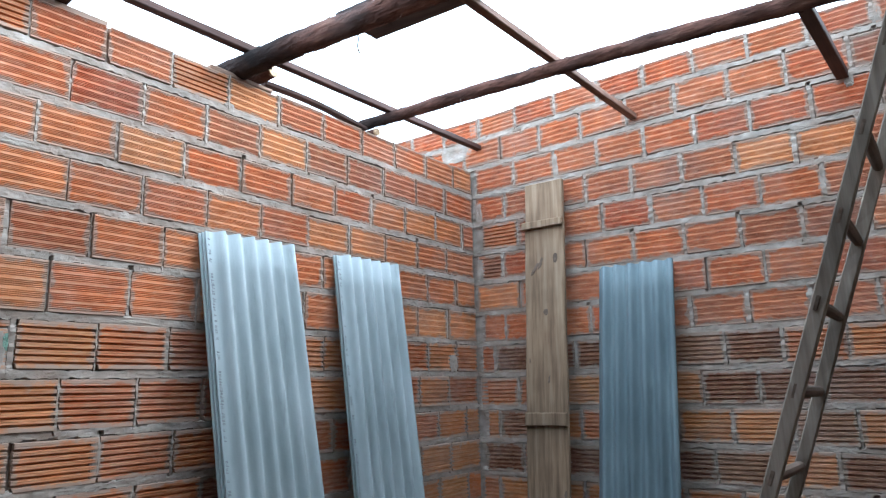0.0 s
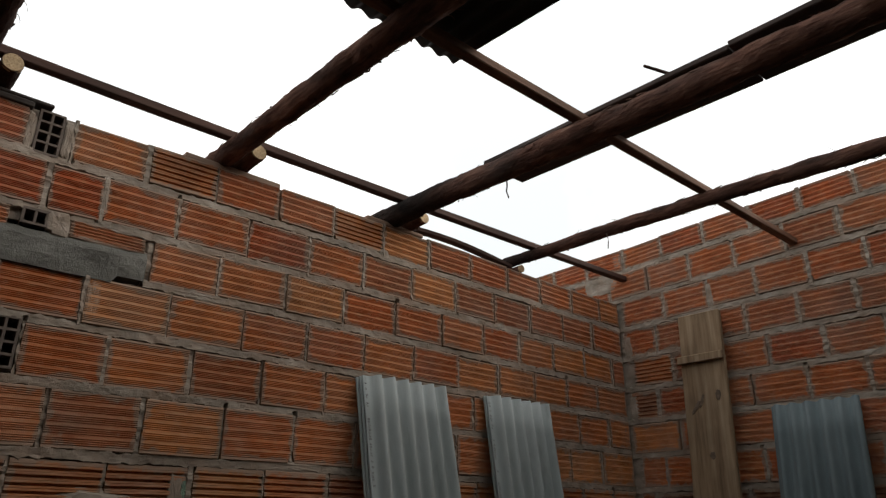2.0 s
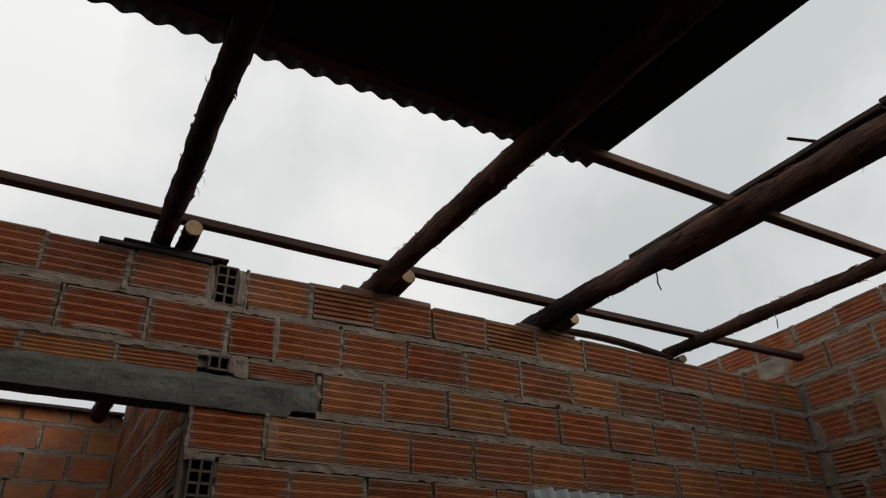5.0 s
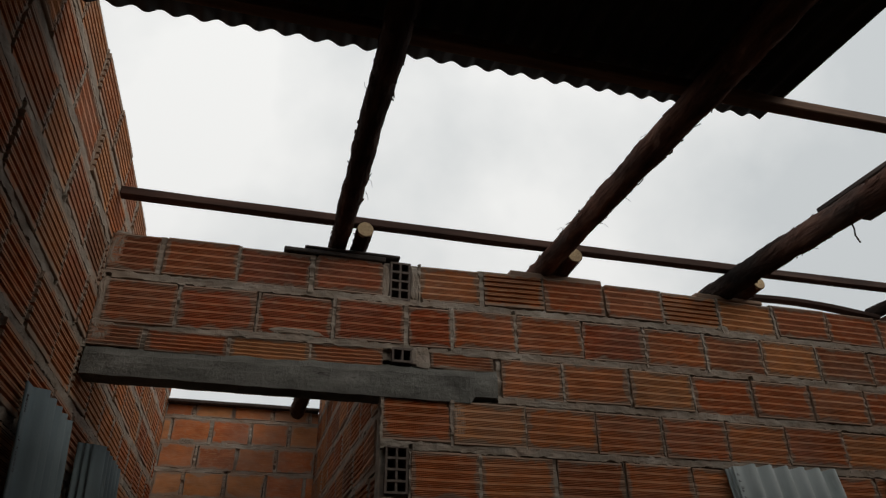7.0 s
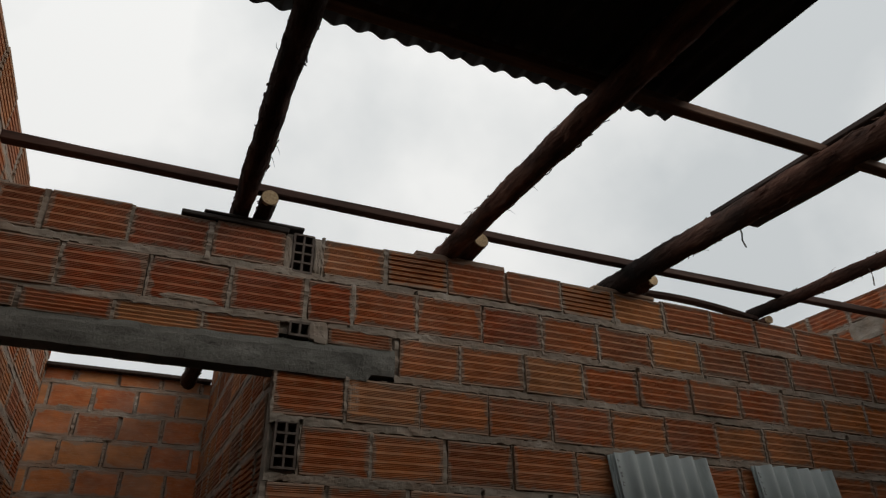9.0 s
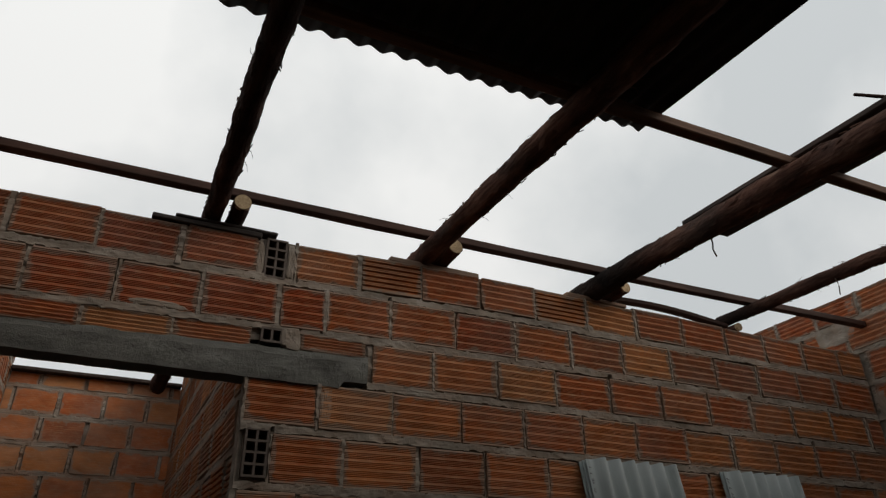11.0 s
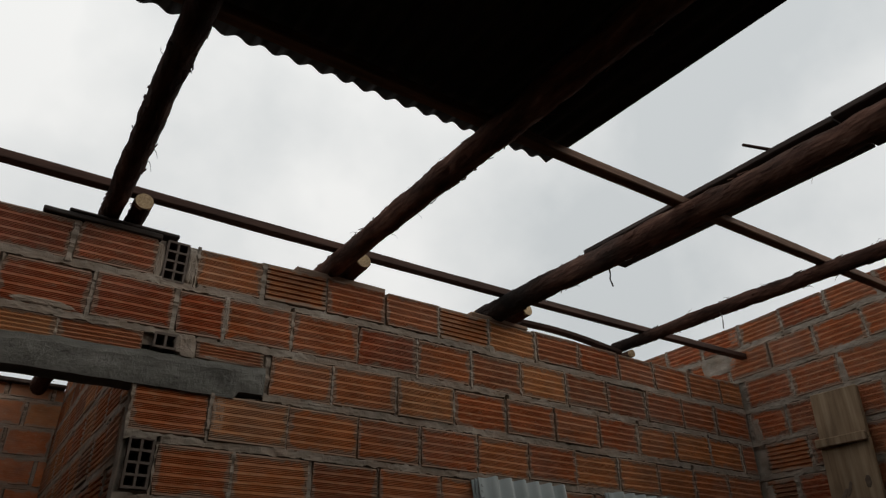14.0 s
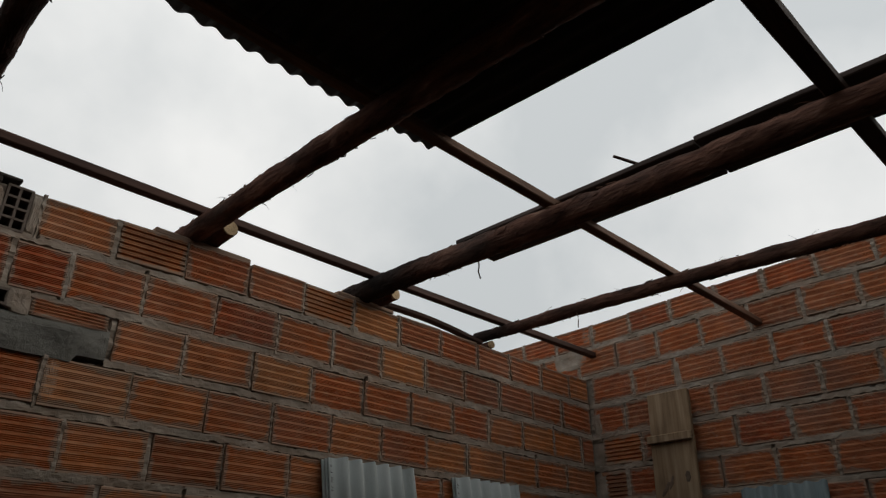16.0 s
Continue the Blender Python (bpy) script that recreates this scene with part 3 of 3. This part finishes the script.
part("wall_core", box((WX, 0.0925, 0.0), (-3.74, 0.1, 3.01)), MAT_MORTAR, wall_f)

wall_p = tagged(empty("wall_passage", Matrix.Translation((JAMB, 0, 0)) @ Matrix.Rotation(radians(-90), 4, "Z")), "clay block partition beside the doorway, seen edge-on", "wall", kind="structure")
cp = [(2.92 - k * C, C, -2.75, -0.103 if k else -0.72, -0.40 - (0.155 if k % 2 else 0), 0.3125, 0.85) for k in range(14)]
heads_p = lay_courses(wall_p, cp, 61)
mortar_slab(wall_p, -2.75, -0.103, 0.0, 3.12, [2.92 - i * C for i in range(14)], heads_p, 61, step=0.03, skip=lambda x, z: x > -0.72 and z > 2.91)
part("wall_core", box((-2.75, 0.0925, 0.0), (-0.103, 0.1, 2.90)), MAT_MORTAR, wall_p)

# unseen wall, added; its height and dark clay cut light on the lower walls
tagged(part("wall_south", box((WX - 0.1, BACK - 0.1, 0), (0.1, BACK, 3.9)), brick_material("bounce_dimming_clay", [(0.0, (0.12, 0.05, 0.03)), (1.0, (0.16, 0.07, 0.04))], 0.8)), "plain dark wall added unseen behind, raised to dim the lower walls", "wall", kind="structure")

def mortar_patch(parent, x, z, w, h, seed, material=None, label="smear of grey mortar on the blocks"):
    """A trowelled smear of mortar left on the face of the blocks."""
    bm = bmesh.new()
    n, rings = 28, []
    proud = 0.0 if min(w, h) > 0.07 else 0.0045
    for f, d in ((1.0, 0.007 + proud), (0.86, -0.001 + proud), (0.5, -0.004 + proud), (0.18, -0.003 + proud)):
        ring = []
        for k in range(n):
            a = 2 * math.pi * k / n
            wob = 1 + 0.30 * noise.noise(Vector((math.cos(a) * 1.6 + seed, math.sin(a) * 1.6, f * 0.4))) + 0.12 * noise.noise(Vector((math.cos(a) * 5, math.sin(a) * 5, seed)))
            ca, sa = (math.copysign(abs(t) ** 0.6, t) for t in (math.cos(a), math.sin(a)))
            ring.append(bm.verts.new((x + ca * w / 2 * f * wob, d + 0.002 * noise.noise(Vector((a * 3, f * 9, seed))), z + sa * h / 2 * f * wob)))
        rings.append(ring)
    for r, q in zip(rings, rings[1:]):
        for k in range(n):
            bm.faces.new((r[k], r[(k + 1) % n], q[(k + 1) % n], q[k]))
    bm.faces.new(rings[-1])
    bmesh.ops.recalc_face_normals(bm, faces=bm.faces)
    part("paint_mark" if "paint" in label else "mortar_patch", bm, material or MAT_MORTAR, parent, label)


for x, z, w, h, sd in ((-3.06, 1.55, 0.07, 0.20, 1), (-3.33, 1.46, 0.36, 0.27, 48), (-0.29, 1.545, 0.10, 0.13, 2), (-1.80, 2.352, 0.14, 0.045, 3), (-3.635, 2.50, 0.085, 0.11, 14), (-3.47, 2.470, 0.30, 0.030, 15), (-3.49, 2.40, 0.30, 0.09, 5), (-3.47, 2.24, 0.06, 0.20, 7), (-2.13, 2.775, 0.07, 0.06, 8), (-4.86, 2.49, 0.10, 0.10, 9), (-3.665, 2.835, 0.04, 0.18, 10), (-3.795, 2.83, 0.04, 0.17, 11), (-3.50, 2.65, 0.04, 0.19, 16), (-2.68, 1.165, 0.05, 0.2, 12), (-2.62, 1.70, 0.4, 0.05, 13), (-3.06, 1.165, 0.07, 0.2, 17), (-0.045, 2.03, 0.06, 0.16, 18), (-4.878, 2.83, 0.06, 0.19, 19), (-4.875, 2.62, 0.07, 0.2, 20), (-4.16, 2.56, 0.22, 0.03, 43), (-3.05, 2.34, 0.3, 0.03, 44), (-2.2, 2.13, 0.25, 0.03, 46), (-1.35, 2.55, 0.22, 0.028, 47)):
    mortar_patch(wall_n, x, z, w, h, sd)
for x, z, w, h, sd in ((0.03, 3.28, 0.08, 0.15, 21), (-0.12, 3.12, 0.3, 0.16, 22), (0.19, 2.755, 0.16, 0.05, 23), (0.38, 2.85, 0.05, 0.2, 24), (0.37, 3.06, 0.04, 0.18, 25), (0.685, 2.86, 0.05, 0.19, 26), (0.05, 2.62, 0.07, 0.2, 27), (0.045, 2.2, 0.06, 0.2, 28), (2.27, 2.44, 0.06, 0.17, 29), (0.045, 1.35, 0.05, 0.3, 30), (2.62, 3.3, 0.07, 0.12, 31), (1.05, 2.32, 0.14, 0.03, 32), (1.30, 2.985, 0.05, 0.04, 33), (2.455, 2.96, 0.05, 0.08, 34), (1.62, 2.115, 0.2, 0.03, 35), (2.2, 2.745, 0.2, 0.03, 36)):
    mortar_patch(wall_e, x, z, w, h, sd, MAT_MORTAR_PALE)
mortar_patch(wall_n, -3.035, 1.595, 0.03, 0.07, 45, plain_material("green_paint", (0.13, 0.21, 0.155), 0.8, 0, 25), "small smear of green paint")
mortar_patch(wall_f, -4.72, 2.735, 0.14, 0.06, 41)

# ---- roof timbers ----
ROOF = 0.0545       # fall of the roof towards the back, metres a metre
TILT = 0.017        # and towards the passage side


def roof_z(y, above=0.0, x=0.0):
    return 3.126 + ROOF * (y + 0.079) + TILT * x + above


def pole(name, x0, x1, y0, y1, r0, r1, seed, label, bow=0.0, dz=None, lift=0.0, n=170, bark=None):
    """A barked round pole laid along y, its pale sawn ends left bare."""
    pts, rad = [], []
    for i in range(n + 1):
        f = i / n
        y = y0 + (y1 - y0) * f
        r = r0 + (r1 - r0) * f
        z = (roof_z(y, -0.022, x0 + (x1 - x0) * f) - r0 if dz is None else dz[0] + (dz[1] - dz[0]) * f) + lift
        pts.append((x0 + (x1 - x0) * f + bow * math.sin(math.pi * f) + 0.006 * noise.noise((f * 5, seed, 0)), y, z + 0.006 * noise.noise((f * 4, seed, 7))))
        rad.append(r * (1 + 0.05 * noise.noise((f * 9, seed, 3))))
    th = tagged(empty(name), label, "pole", group="roof poles")
    part("trunk", tube(pts, rad, 26, 0.13, seed, caps=False), bark or MAT_BARK, th)
    for p, q, r, nm in ((pts[0], pts[1], rad[0], "sawn_end"), (pts[-1], pts[-2], rad[-1], "sawn_end")):
        d = (Vector(p) - Vector(q)).normalized()
        a = Vector(p) - d * 0.012
        part(nm, tube([a, Vector(p) + d * 0.004], [r * 0.98, r * 0.94], 22), MAT_CUT, th, "pale sawn end grain")
    # flakes of bark and fibres standing off the pole
    rnd = random.Random(seed * 7 + 1)
    flakes = bmesh.new()
    for _ in range(170):
        i = rnd.randrange(4, n - 3)
        a = rnd.uniform(0, 2 * math.pi)
        w = Vector((math.cos(a), 0, math.sin(a)))
        base = Vector(pts[i]) + w * rad[i] * 0.97
        along = Vector((0, rnd.choice((-1, 1)), 0))
        ln, wd = 0.007 + 0.045 * rnd.random() ** 3, rnd.uniform(0.002, 0.009)
        side = w.cross(along).normalized()
        tip = base + along * ln + w * rnd.uniform(0.001, 0.007)
        ring = [base - side * wd, base + side * wd, tip + side * wd * 0.4, tip - side * wd * 0.4]
        lo = [flakes.verts.new(p) for p in ring]
        hi = [flakes.verts.new(p + w * 0.003) for p in ring]
        flakes.faces.new(lo)
        flakes.faces.new(hi[::-1])
        for k in range(4):
            flakes.faces.new((lo[k], lo[(k + 1) % 4], hi[(k + 1) % 4], hi[k]))
    for _ in range(26):
        i = rnd.randrange(10, n - 8)
        a = rnd.uniform(0, 2 * math.pi)
        w = Vector((math.cos(a), 0, math.sin(a)))
        p = Vector(pts[i]) + w * rad[i]
        go = (w + Vector((rnd.uniform(-0.4, 0.4), rnd.choice((-1.5, 1.5)), rnd.uniform(-0.3, 0.3)))).normalized()
        ring = None
        for k in range(5):
            t = 0.0016 * (1 - k / 6)
            q = [flakes.verts.new(p + Vector(o) * t) for o in ((1, 0, 0), (-0.5, 0, 0.9), (-0.5, 0, -0.9))]
            if ring:
                for e in range(3):
                    flakes.faces.new((ring[e], ring[(e + 1) % 3], q[(e + 1) % 3], q[e]))
            ring = q
            p = p + go * rnd.uniform(0.006, 0.018)
            go = (go + Vector((rnd.uniform(-0.3, 0.3), rnd.uniform(-0.3, 0.3), rnd.uniform(-0.5, 0.15)))).normalized()
    bmesh.ops.recalc_face_normals(flakes, faces=flakes.faces)
    tagged(part("loose_bark", flakes, bark or MAT_BARK, th), "loose flakes of dark bark", kind="stuff")
    return th


pole("roof_pole", -4.006, -4.05, 0.17, BACK, 0.040, 0.045, 3, "dark barked pole rafter crossing from the wall top", 0.0, bark=MAT_BARK_DARK)
pole("roof_pole", -3.042, -3.085, 0.17, BACK, 0.046, 0.056, 5, "reddish barked pole rafter laid on the wall top", 0.0)
pole("roof_pole", -2.065, -2.15, 0.17, BACK, 0.058, 0.050, 8, "thick reddish barked pole rafter under dark planks", 0.0, bark=MAT_BARK_BLACKENED)
pole("roof_pole", -0.995, -1.10, 0.17, BACK, 0.036, 0.040, 13, "thin dark barked pole rafter close to the side wall", -0.05, bark=MAT_BARK_END)

# poles of the passage roof, their sawn ends showing over the wall
pole("passage_pole", -3.913, -3.96, -0.123, 2.66, 0.036, 0.055, 21, "passage roof pole with a pale sawn end on the wall", dz=(3.000, 2.985), bark=MAT_BARK_DARK)
pole("passage_pole", -2.948, -2.93, -0.127, 2.6, 0.036, 0.05, 22, "passage roof pole with a pale sawn end on the wall", dz=(3.010, 2.99))
pole("passage_pole", -1.962, -1.93, -0.117, 2.6, 0.030, 0.05, 24, "passage roof pole with a pale sawn end on the wall", dz=(2.998, 2.99))
pole("passage_pole", -0.985, -1.00, 0.05, 2.6, 0.024, 0.05, 26, "passage roof pole with a ragged end on the wall", dz=(3.00, 2.99))


def rail(y_west, y_east, material, label, seed, h=0.038, w=0.046):
    x0, x1 = WX + 0.012, -0.004
    th = tagged(empty("roof_rail"), label, "rail", group="roof rails")
    bm = rough_board((x0, -w / 2, -h / 2), (x1, w / 2, h / 2), 0, seed, 0.004, 50)
    for v in bm.verts:
        y = y_west + (y_east - y_west) * (v.co.x - x0) / (x1 - x0)
        v.co.z += roof_z(y, 0.0, v.co.x) - 0.012 * math.sin(math.pi * (v.co.x - x0) / (x1 - x0))
        v.co.y += y
    part("batten", bm, material, th)
    return th


rail(-0.085, -0.079, MAT_RAIL, "dark sawn timber rail let into both side walls", 3)
rail(-1.238, -1.262, MAT_RAIL_LIT, "brown sawn timber rail let into the block wall", 7)
rail(-2.26, -2.428, MAT_RAIL, "dark sawn timber rail let into the block wall", 9, 0.05, 0.06)

# planks lying along the thick pole, above the rails
for y0, y1, x0, x1, sd in ((-0.622, -1.875, -2.028, -1.742, 2), (-1.88, BACK + 0.03, -2.045, -1.74, 4)):
    bm = rough_board((x0, y1, -0.012), (x1, y0, 0.012), 1, sd, 0.006, 40)
    for v in bm.verts:
        v.co.x += 0.05 * (v.co.y + 0.62)
        v.co.z += roof_z(v.co.y, 0.036, v.co.x)
    tagged(part("roof_plank", bm, MAT_DARKBOARD), "dark weathered plank lying on the roof rails", "plank", group="roof planks")

# bent strip on the wall top between two poles
bm = bmesh.new()
rings = []
for i in range(25):
    f = i / 24
    x = -1.90 + 0.78 * f
    z = 2.960 + 0.030 * math.sin(math.pi * min(1, f * 0.8 + 0.2)) + 0.010 * (1 - f)
    rings.append([bm.verts.new(p) for p in ((x, 0.01, z), (x, 0.06, z), (x, 0.06, z + 0.022), (x, 0.01, z + 0.02))])
for r, q in zip(rings, rings[1:]):
    for k in range(4):
        bm.faces.new((r[k], r[(k + 1) % 4], q[(k + 1) % 4], q[k]))
bm.faces.new(rings[0]), bm.faces.new(rings[-1])
bmesh.ops.recalc_face_normals(bm, faces=bm.faces)
tagged(part("bent_strip", bm, MAT_RAIL), "bent brown timber strip lying on the wall top", "strip")

# dark bedding slabs under the poles on the wall top
for x0, x1, z0, z1, sd in ((-4.235, -3.800, 2.918, 2.940, 1), (-3.215, -2.755, 2.944, 2.968, 2), (-2.245, -1.86, 2.948, 2.970, 3), (-4.15, -3.735, 2.943, 2.956, 5)):
    tagged(part("bedding_tile", rough_board((x0, -0.010 if x0 < -4 else 0.006, z0), (x1, 0.09, z1), 0, sd, 0.007, 14), MAT_SLATE if x0 < -4 else MAT_BRICK), "dark flat bedding piece under a roof pole" if x0 < -4 else "thin reddish clay slab bedding a roof pole", "bedding tile", group="bedding tiles")


# ---- corrugated sheets ----
def corrugated(width, length, pitch, amp, thick, res=8, border=0.0):
    """A wavy sheet: width along x, length along z, crests along y; border keeps one edge flat."""
    verts, faces = [], []
    n = int(width / pitch * res)
    m = 12
    for side in (0, 1):
        for j in range(m + 1):
            for i in range(n + 1):
                x = width * i / n
                wave = amp * math.cos(2 * math.pi * (x - border) / pitch) if x > border else amp
                verts.append((x, wave + side * thick, length * j / m))
    w, s = n + 1, (n + 1) * (m + 1)
    for j in range(m):
        for i in range(n):
            a = j * w + i
            faces.append((a, a + 1, a + w + 1, a + w))
            faces.append((s + a, s + a + w, s + a + w + 1, s + a + 1))
    for i in range(n):
        faces.append((i, s + i, s + i + 1, i + 1))
        t = m * w + i
        faces.append((t, t + 1, s + t + 1, s + t))
    for j in range(m):
        faces.append((j * w, (j + 1) * w, s + (j + 1) * w, s + j * w))
        e = j * w + n
        faces.append((e, s + e, s + e + w, e + w))
    bm = bmesh.new()
    vs = [bm.verts.new(v) for v in verts]
    for f in faces:
        bm.faces.new([vs[k] for k in f])
    return bm


def leaning_sheet(m, width, length, material, label, pitch=0.083, amp=0.019, marks=True, seed=0, group="leaning sheets", border=0.0):
    """A corrugated sheet set up against a wall; local y looks into the wall, z runs up the sheet."""
    th = tagged(empty("corrugated_sheet", m), label, "roof sheet", group=group)
    part("sheet", corrugated(width, length, pitch, amp, 0.006, 10, border), material, th, smooth=True)
    if marks:
        rnd = random.Random(seed)
        bm = bmesh.new()
        z = length - 0.03
        while z > 0.2:
            step = rnd.uniform(0.009, 0.014)
            if rnd.random() < 0.8:
                x0, wd = rnd.uniform(0.009, 0.012), rnd.uniform(0.009, 0.014)
                for zz, a, b in ((z - step, 0.0, wd), (z - step * 0.55, 0.0, wd * rnd.choice((0.4, 1.0)))):
                    add_box(bm, (x0 + a, amp - 0.0016, zz), (x0 + b, amp + 0.0005, zz + 0.0022))
                add_box(bm, (x0 + rnd.choice((0.0, wd - 0.002)), amp - 0.0016, z - step), (x0 + wd, amp + 0.0005, z - step + 0.002))
            z -= step + (0.05 if rnd.random() < 0.1 else 0.002)
        tagged(part("printed_mark", bm, MAT_INK, th), "row of small worn dark printed marks", kind="stuff")
    return th


def lean_north(x, ytop, ztop, slope):
    a = math.atan(slope)
    return Matrix.Translation((x, ytop - slope * ztop, 0.0)) @ Matrix.Rotation(-a, 4, "X")


def lean_east(y, xtop, ztop, slope):
    a = math.atan(slope)
    return Matrix.Translation((xtop - slope * ztop, y, 0.0)) @ Matrix.Rotation(radians(-90), 4, "Z") @ Matrix.Rotation(-a, 4, "X")


def lean_west(y, xtop, ztop, slope):
    a = math.atan(slope)
    return Matrix.Translation((xtop + slope * ztop, y, 0.0)) @ Matrix.Rotation(radians(90), 4, "Z") @ Matrix.Rotation(-a, 4, "X")


for i in range(3):
    leaning_sheet(lean_north(-2.262 - 0.008 * (2 - i), -0.022 - 0.014 * i, 2.13, 0.193), 0.525, 2.170 - 0.004 * (2 - i), MAT_SHEET, "pale grey corrugated sheet stacked against the block wall", marks=(i == 2), seed=4, border=0.038)
for i in range(2):
    leaning_sheet(lean_north(-1.425 - 0.008 * (1 - i), -0.036 - 0.014 * i, 2.13, 0.128), 0.49, 2.150, MAT_SHEET, "pale grey corrugated sheet leaning by the corner", marks=(i == 1), seed=9, border=0.03)
for i in range(2):
    leaning_sheet(lean_east(-0.963 - 0.006 * i, -0.034 - 0.014 * i, 2.11, 0.167), 0.474, 2.14, MAT_SHEET_DARK, "dark blue-grey corrugated sheet leaning on the block wall", marks=False, seed=3)
leaning_sheet(lean_west(-0.575, WX + 0.05, 2.107, 0.08), 0.45, 2.115, MAT_SHEET_DARK, "grey corrugated sheet leaning beside the doorway", marks=True, seed=14, border=0.05)
for i in range(3):
    leaning_sheet(lean_west(0.21 + 0.01 * i, WX + 0.045 + 0.024 * i, 2.125, 0.06), 0.46, 2.13, MAT_SHEET_DARK, "grey corrugated sheet stacked in the passage", marks=False, seed=15)

# ---- roof sheets over the camera ----
def roof_sheet(x0, x1, y0, y1, lift, label):
    bm = corrugated(x1 - x0, y0 - y1, 0.0765, 0.0095, 0.002, 8)
    for v in bm.verts:
        x, h, l = v.co
        v.co = (x0 + x, y0 - l - 0.015 * (x0 + x + 2.71), roof_z(y0 - l, 0.034 + lift, x0 + x) + h)
    bmesh.ops.recalc_face_normals(bm, faces=bm.faces)
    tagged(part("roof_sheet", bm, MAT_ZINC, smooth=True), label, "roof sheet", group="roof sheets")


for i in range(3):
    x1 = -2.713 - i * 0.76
    roof_sheet(max(x1 - 0.80, WX + 0.01), x1, -1.130, BACK + 0.04, 0.004 * i, "corrugated roof sheet laid on the rails, coloured near black as its unlit underside")

# ---- plank against the east wall ----
slope = 0.078
M = lean_east(-0.475, -0.038, 2.73, slope)
plank = tagged(empty("leaning_plank", M), "tall weathered brown plank with nailed cleats leaning on the wall", "plank")
part("board", rough_board((0, -0.022, 0), (0.288, 0.004, 2.46), 2, 5, 0.006, 60), MAT_BOARD, plank)
part("top_board", rough_board((0.012, -0.034, 2.445), (0.290, -0.004, 2.745), 2, 8, 0.008, 12), MAT_BOARD, plank, "greyer short board nailed at the top")
part("cleat", rough_board((-0.012, -0.050, 2.425), (0.285, -0.030, 2.475), 0, 6, 0.006, 12), MAT_BOARD, plank, "narrow nailed cleat")
part("cleat", rough_board((0.002, -0.048, 1.145), (0.290, -0.022, 1.225), 0, 16, 0.006, 12), MAT_BOARD, plank, "narrow nailed cleat")
for kx, kz, kw, kh, tilt in ((0.075, 2.15, 0.012, 0.050, 35), (0.115, 2.185, 0.010, 0.045, 20), (0.225, 2.21, 0.016, 0.034, 0), (0.15, 1.86, 0.017, 0.024, 0), (0.165, 1.43, 0.006, 0.026, 12), (0.265, 0.75, 0.012, 0.022, 0), (0.03, 1.55, 0.005, 0.016, 0)):
    bm = bmesh.new()
    bmesh.ops.create_uvsphere(bm, u_segments=16, v_segments=10, radius=1.0, matrix=Matrix.Translation((kx, -0.0225, kz)) @ Matrix.Rotation(radians(tilt), 4, "Y") @ Matrix.Diagonal((kw, 0.0025, kh, 1)))
    for v in bm.verts:
        v.co.x += 0.006 * noise.noise(v.co * 60)
        v.co.z += 0.008 * noise.noise(v.co * 50 + Vector((3, 1, 2)))
    part("knot", bm, MAT_RUNG, plank, "dark wood knot", smooth=True)

# ---- ladder ----
ladder = tagged(empty("ladder"), "grey homemade wooden ladder leaning against the back wall", "ladder")
LS, LY = 0.356, -1.83
LTOP = (-BACK + LY) / LS
for x, nm in ((-1.738, 5), (-1.275, 6)):
    bm = rough_board((x - 0.017, -0.023, 0.0), (x + 0.017, 0.023, LTOP * math.hypot(1, LS) - 0.03), 2, nm, 0.012, 60)
    bmesh.ops.transform(bm, matrix=Matrix.Translation((0, LY, 0)) @ Matrix.Rotation(math.atan(LS), 4, "X"), verts=bm.verts)
    part("side_rail", bm, MAT_LADDER, ladder)
for k in range(12):
    z = 0.312 + 0.259 * k
    y = LY - LS * z
    part("rung", tube([(-1.749, y, z + 0.012), (-1.51, y, z + 0.006), (-1.258, y, z)], [0.017, 0.020, 0.017], 10, 0.05, k * 3.3), MAT_RUNG, ladder, "dark round rung")
    tenon = box((-1.7585, -0.006, -0.024), (-1.746, 0.006, 0.024), 0.002)
    bmesh.ops.transform(tenon, matrix=Matrix.Translation((0, y, z + 0.012)) @ Matrix.Rotation(math.atan(LS), 4, "X"), verts=tenon.verts)
    part("tenon", tenon, MAT_RUNG, ladder, "dark rung tenon showing through the side rail")

# ---- passage top and small loose things ----
bm = rough_board((WX + 0.01, 2.69, 3.010), (-3.79, 2.90, 3.034), 0, 12, 0.008, 30)
tagged(part("eave_board", bm, MAT_DARKBOARD), "dark board along the top of the passage wall", "board")


def wire(name, pts, r, label):
    tagged(part(name, tube(pts, [r] * len(pts), 6), MAT_WIRE), label, "wire")


wire("loose_wire", [(-2.03, -0.72, 2.982), (-2.03, -0.75, 2.968), (-2.03, -0.768, 2.955), (-2.031, -0.772, 2.92), (-2.035, -0.770, 2.89), (-2.028, -0.776, 2.855)], 0.0035, "short dark wire hanging from a roof pole")
wire("loose_wire", [(-1.08, -0.66, 2.995), (-1.08, -0.668, 2.965), (-1.086, -0.672, 2.94), (-1.08, -0.662, 2.90)], 0.003, "short dark wire hanging from a roof pole")
tagged(part("loose_stick", tube([(-2.165, -1.59, roof_z(-1.6, 0.058, -2.16)), (-2.0, -1.65, roof_z(-1.66, 0.056, -2.0))], [0.006, 0.007], 8, 0.1, 2), MAT_RAIL), "short dark stick lying across the roof plank", "stick")
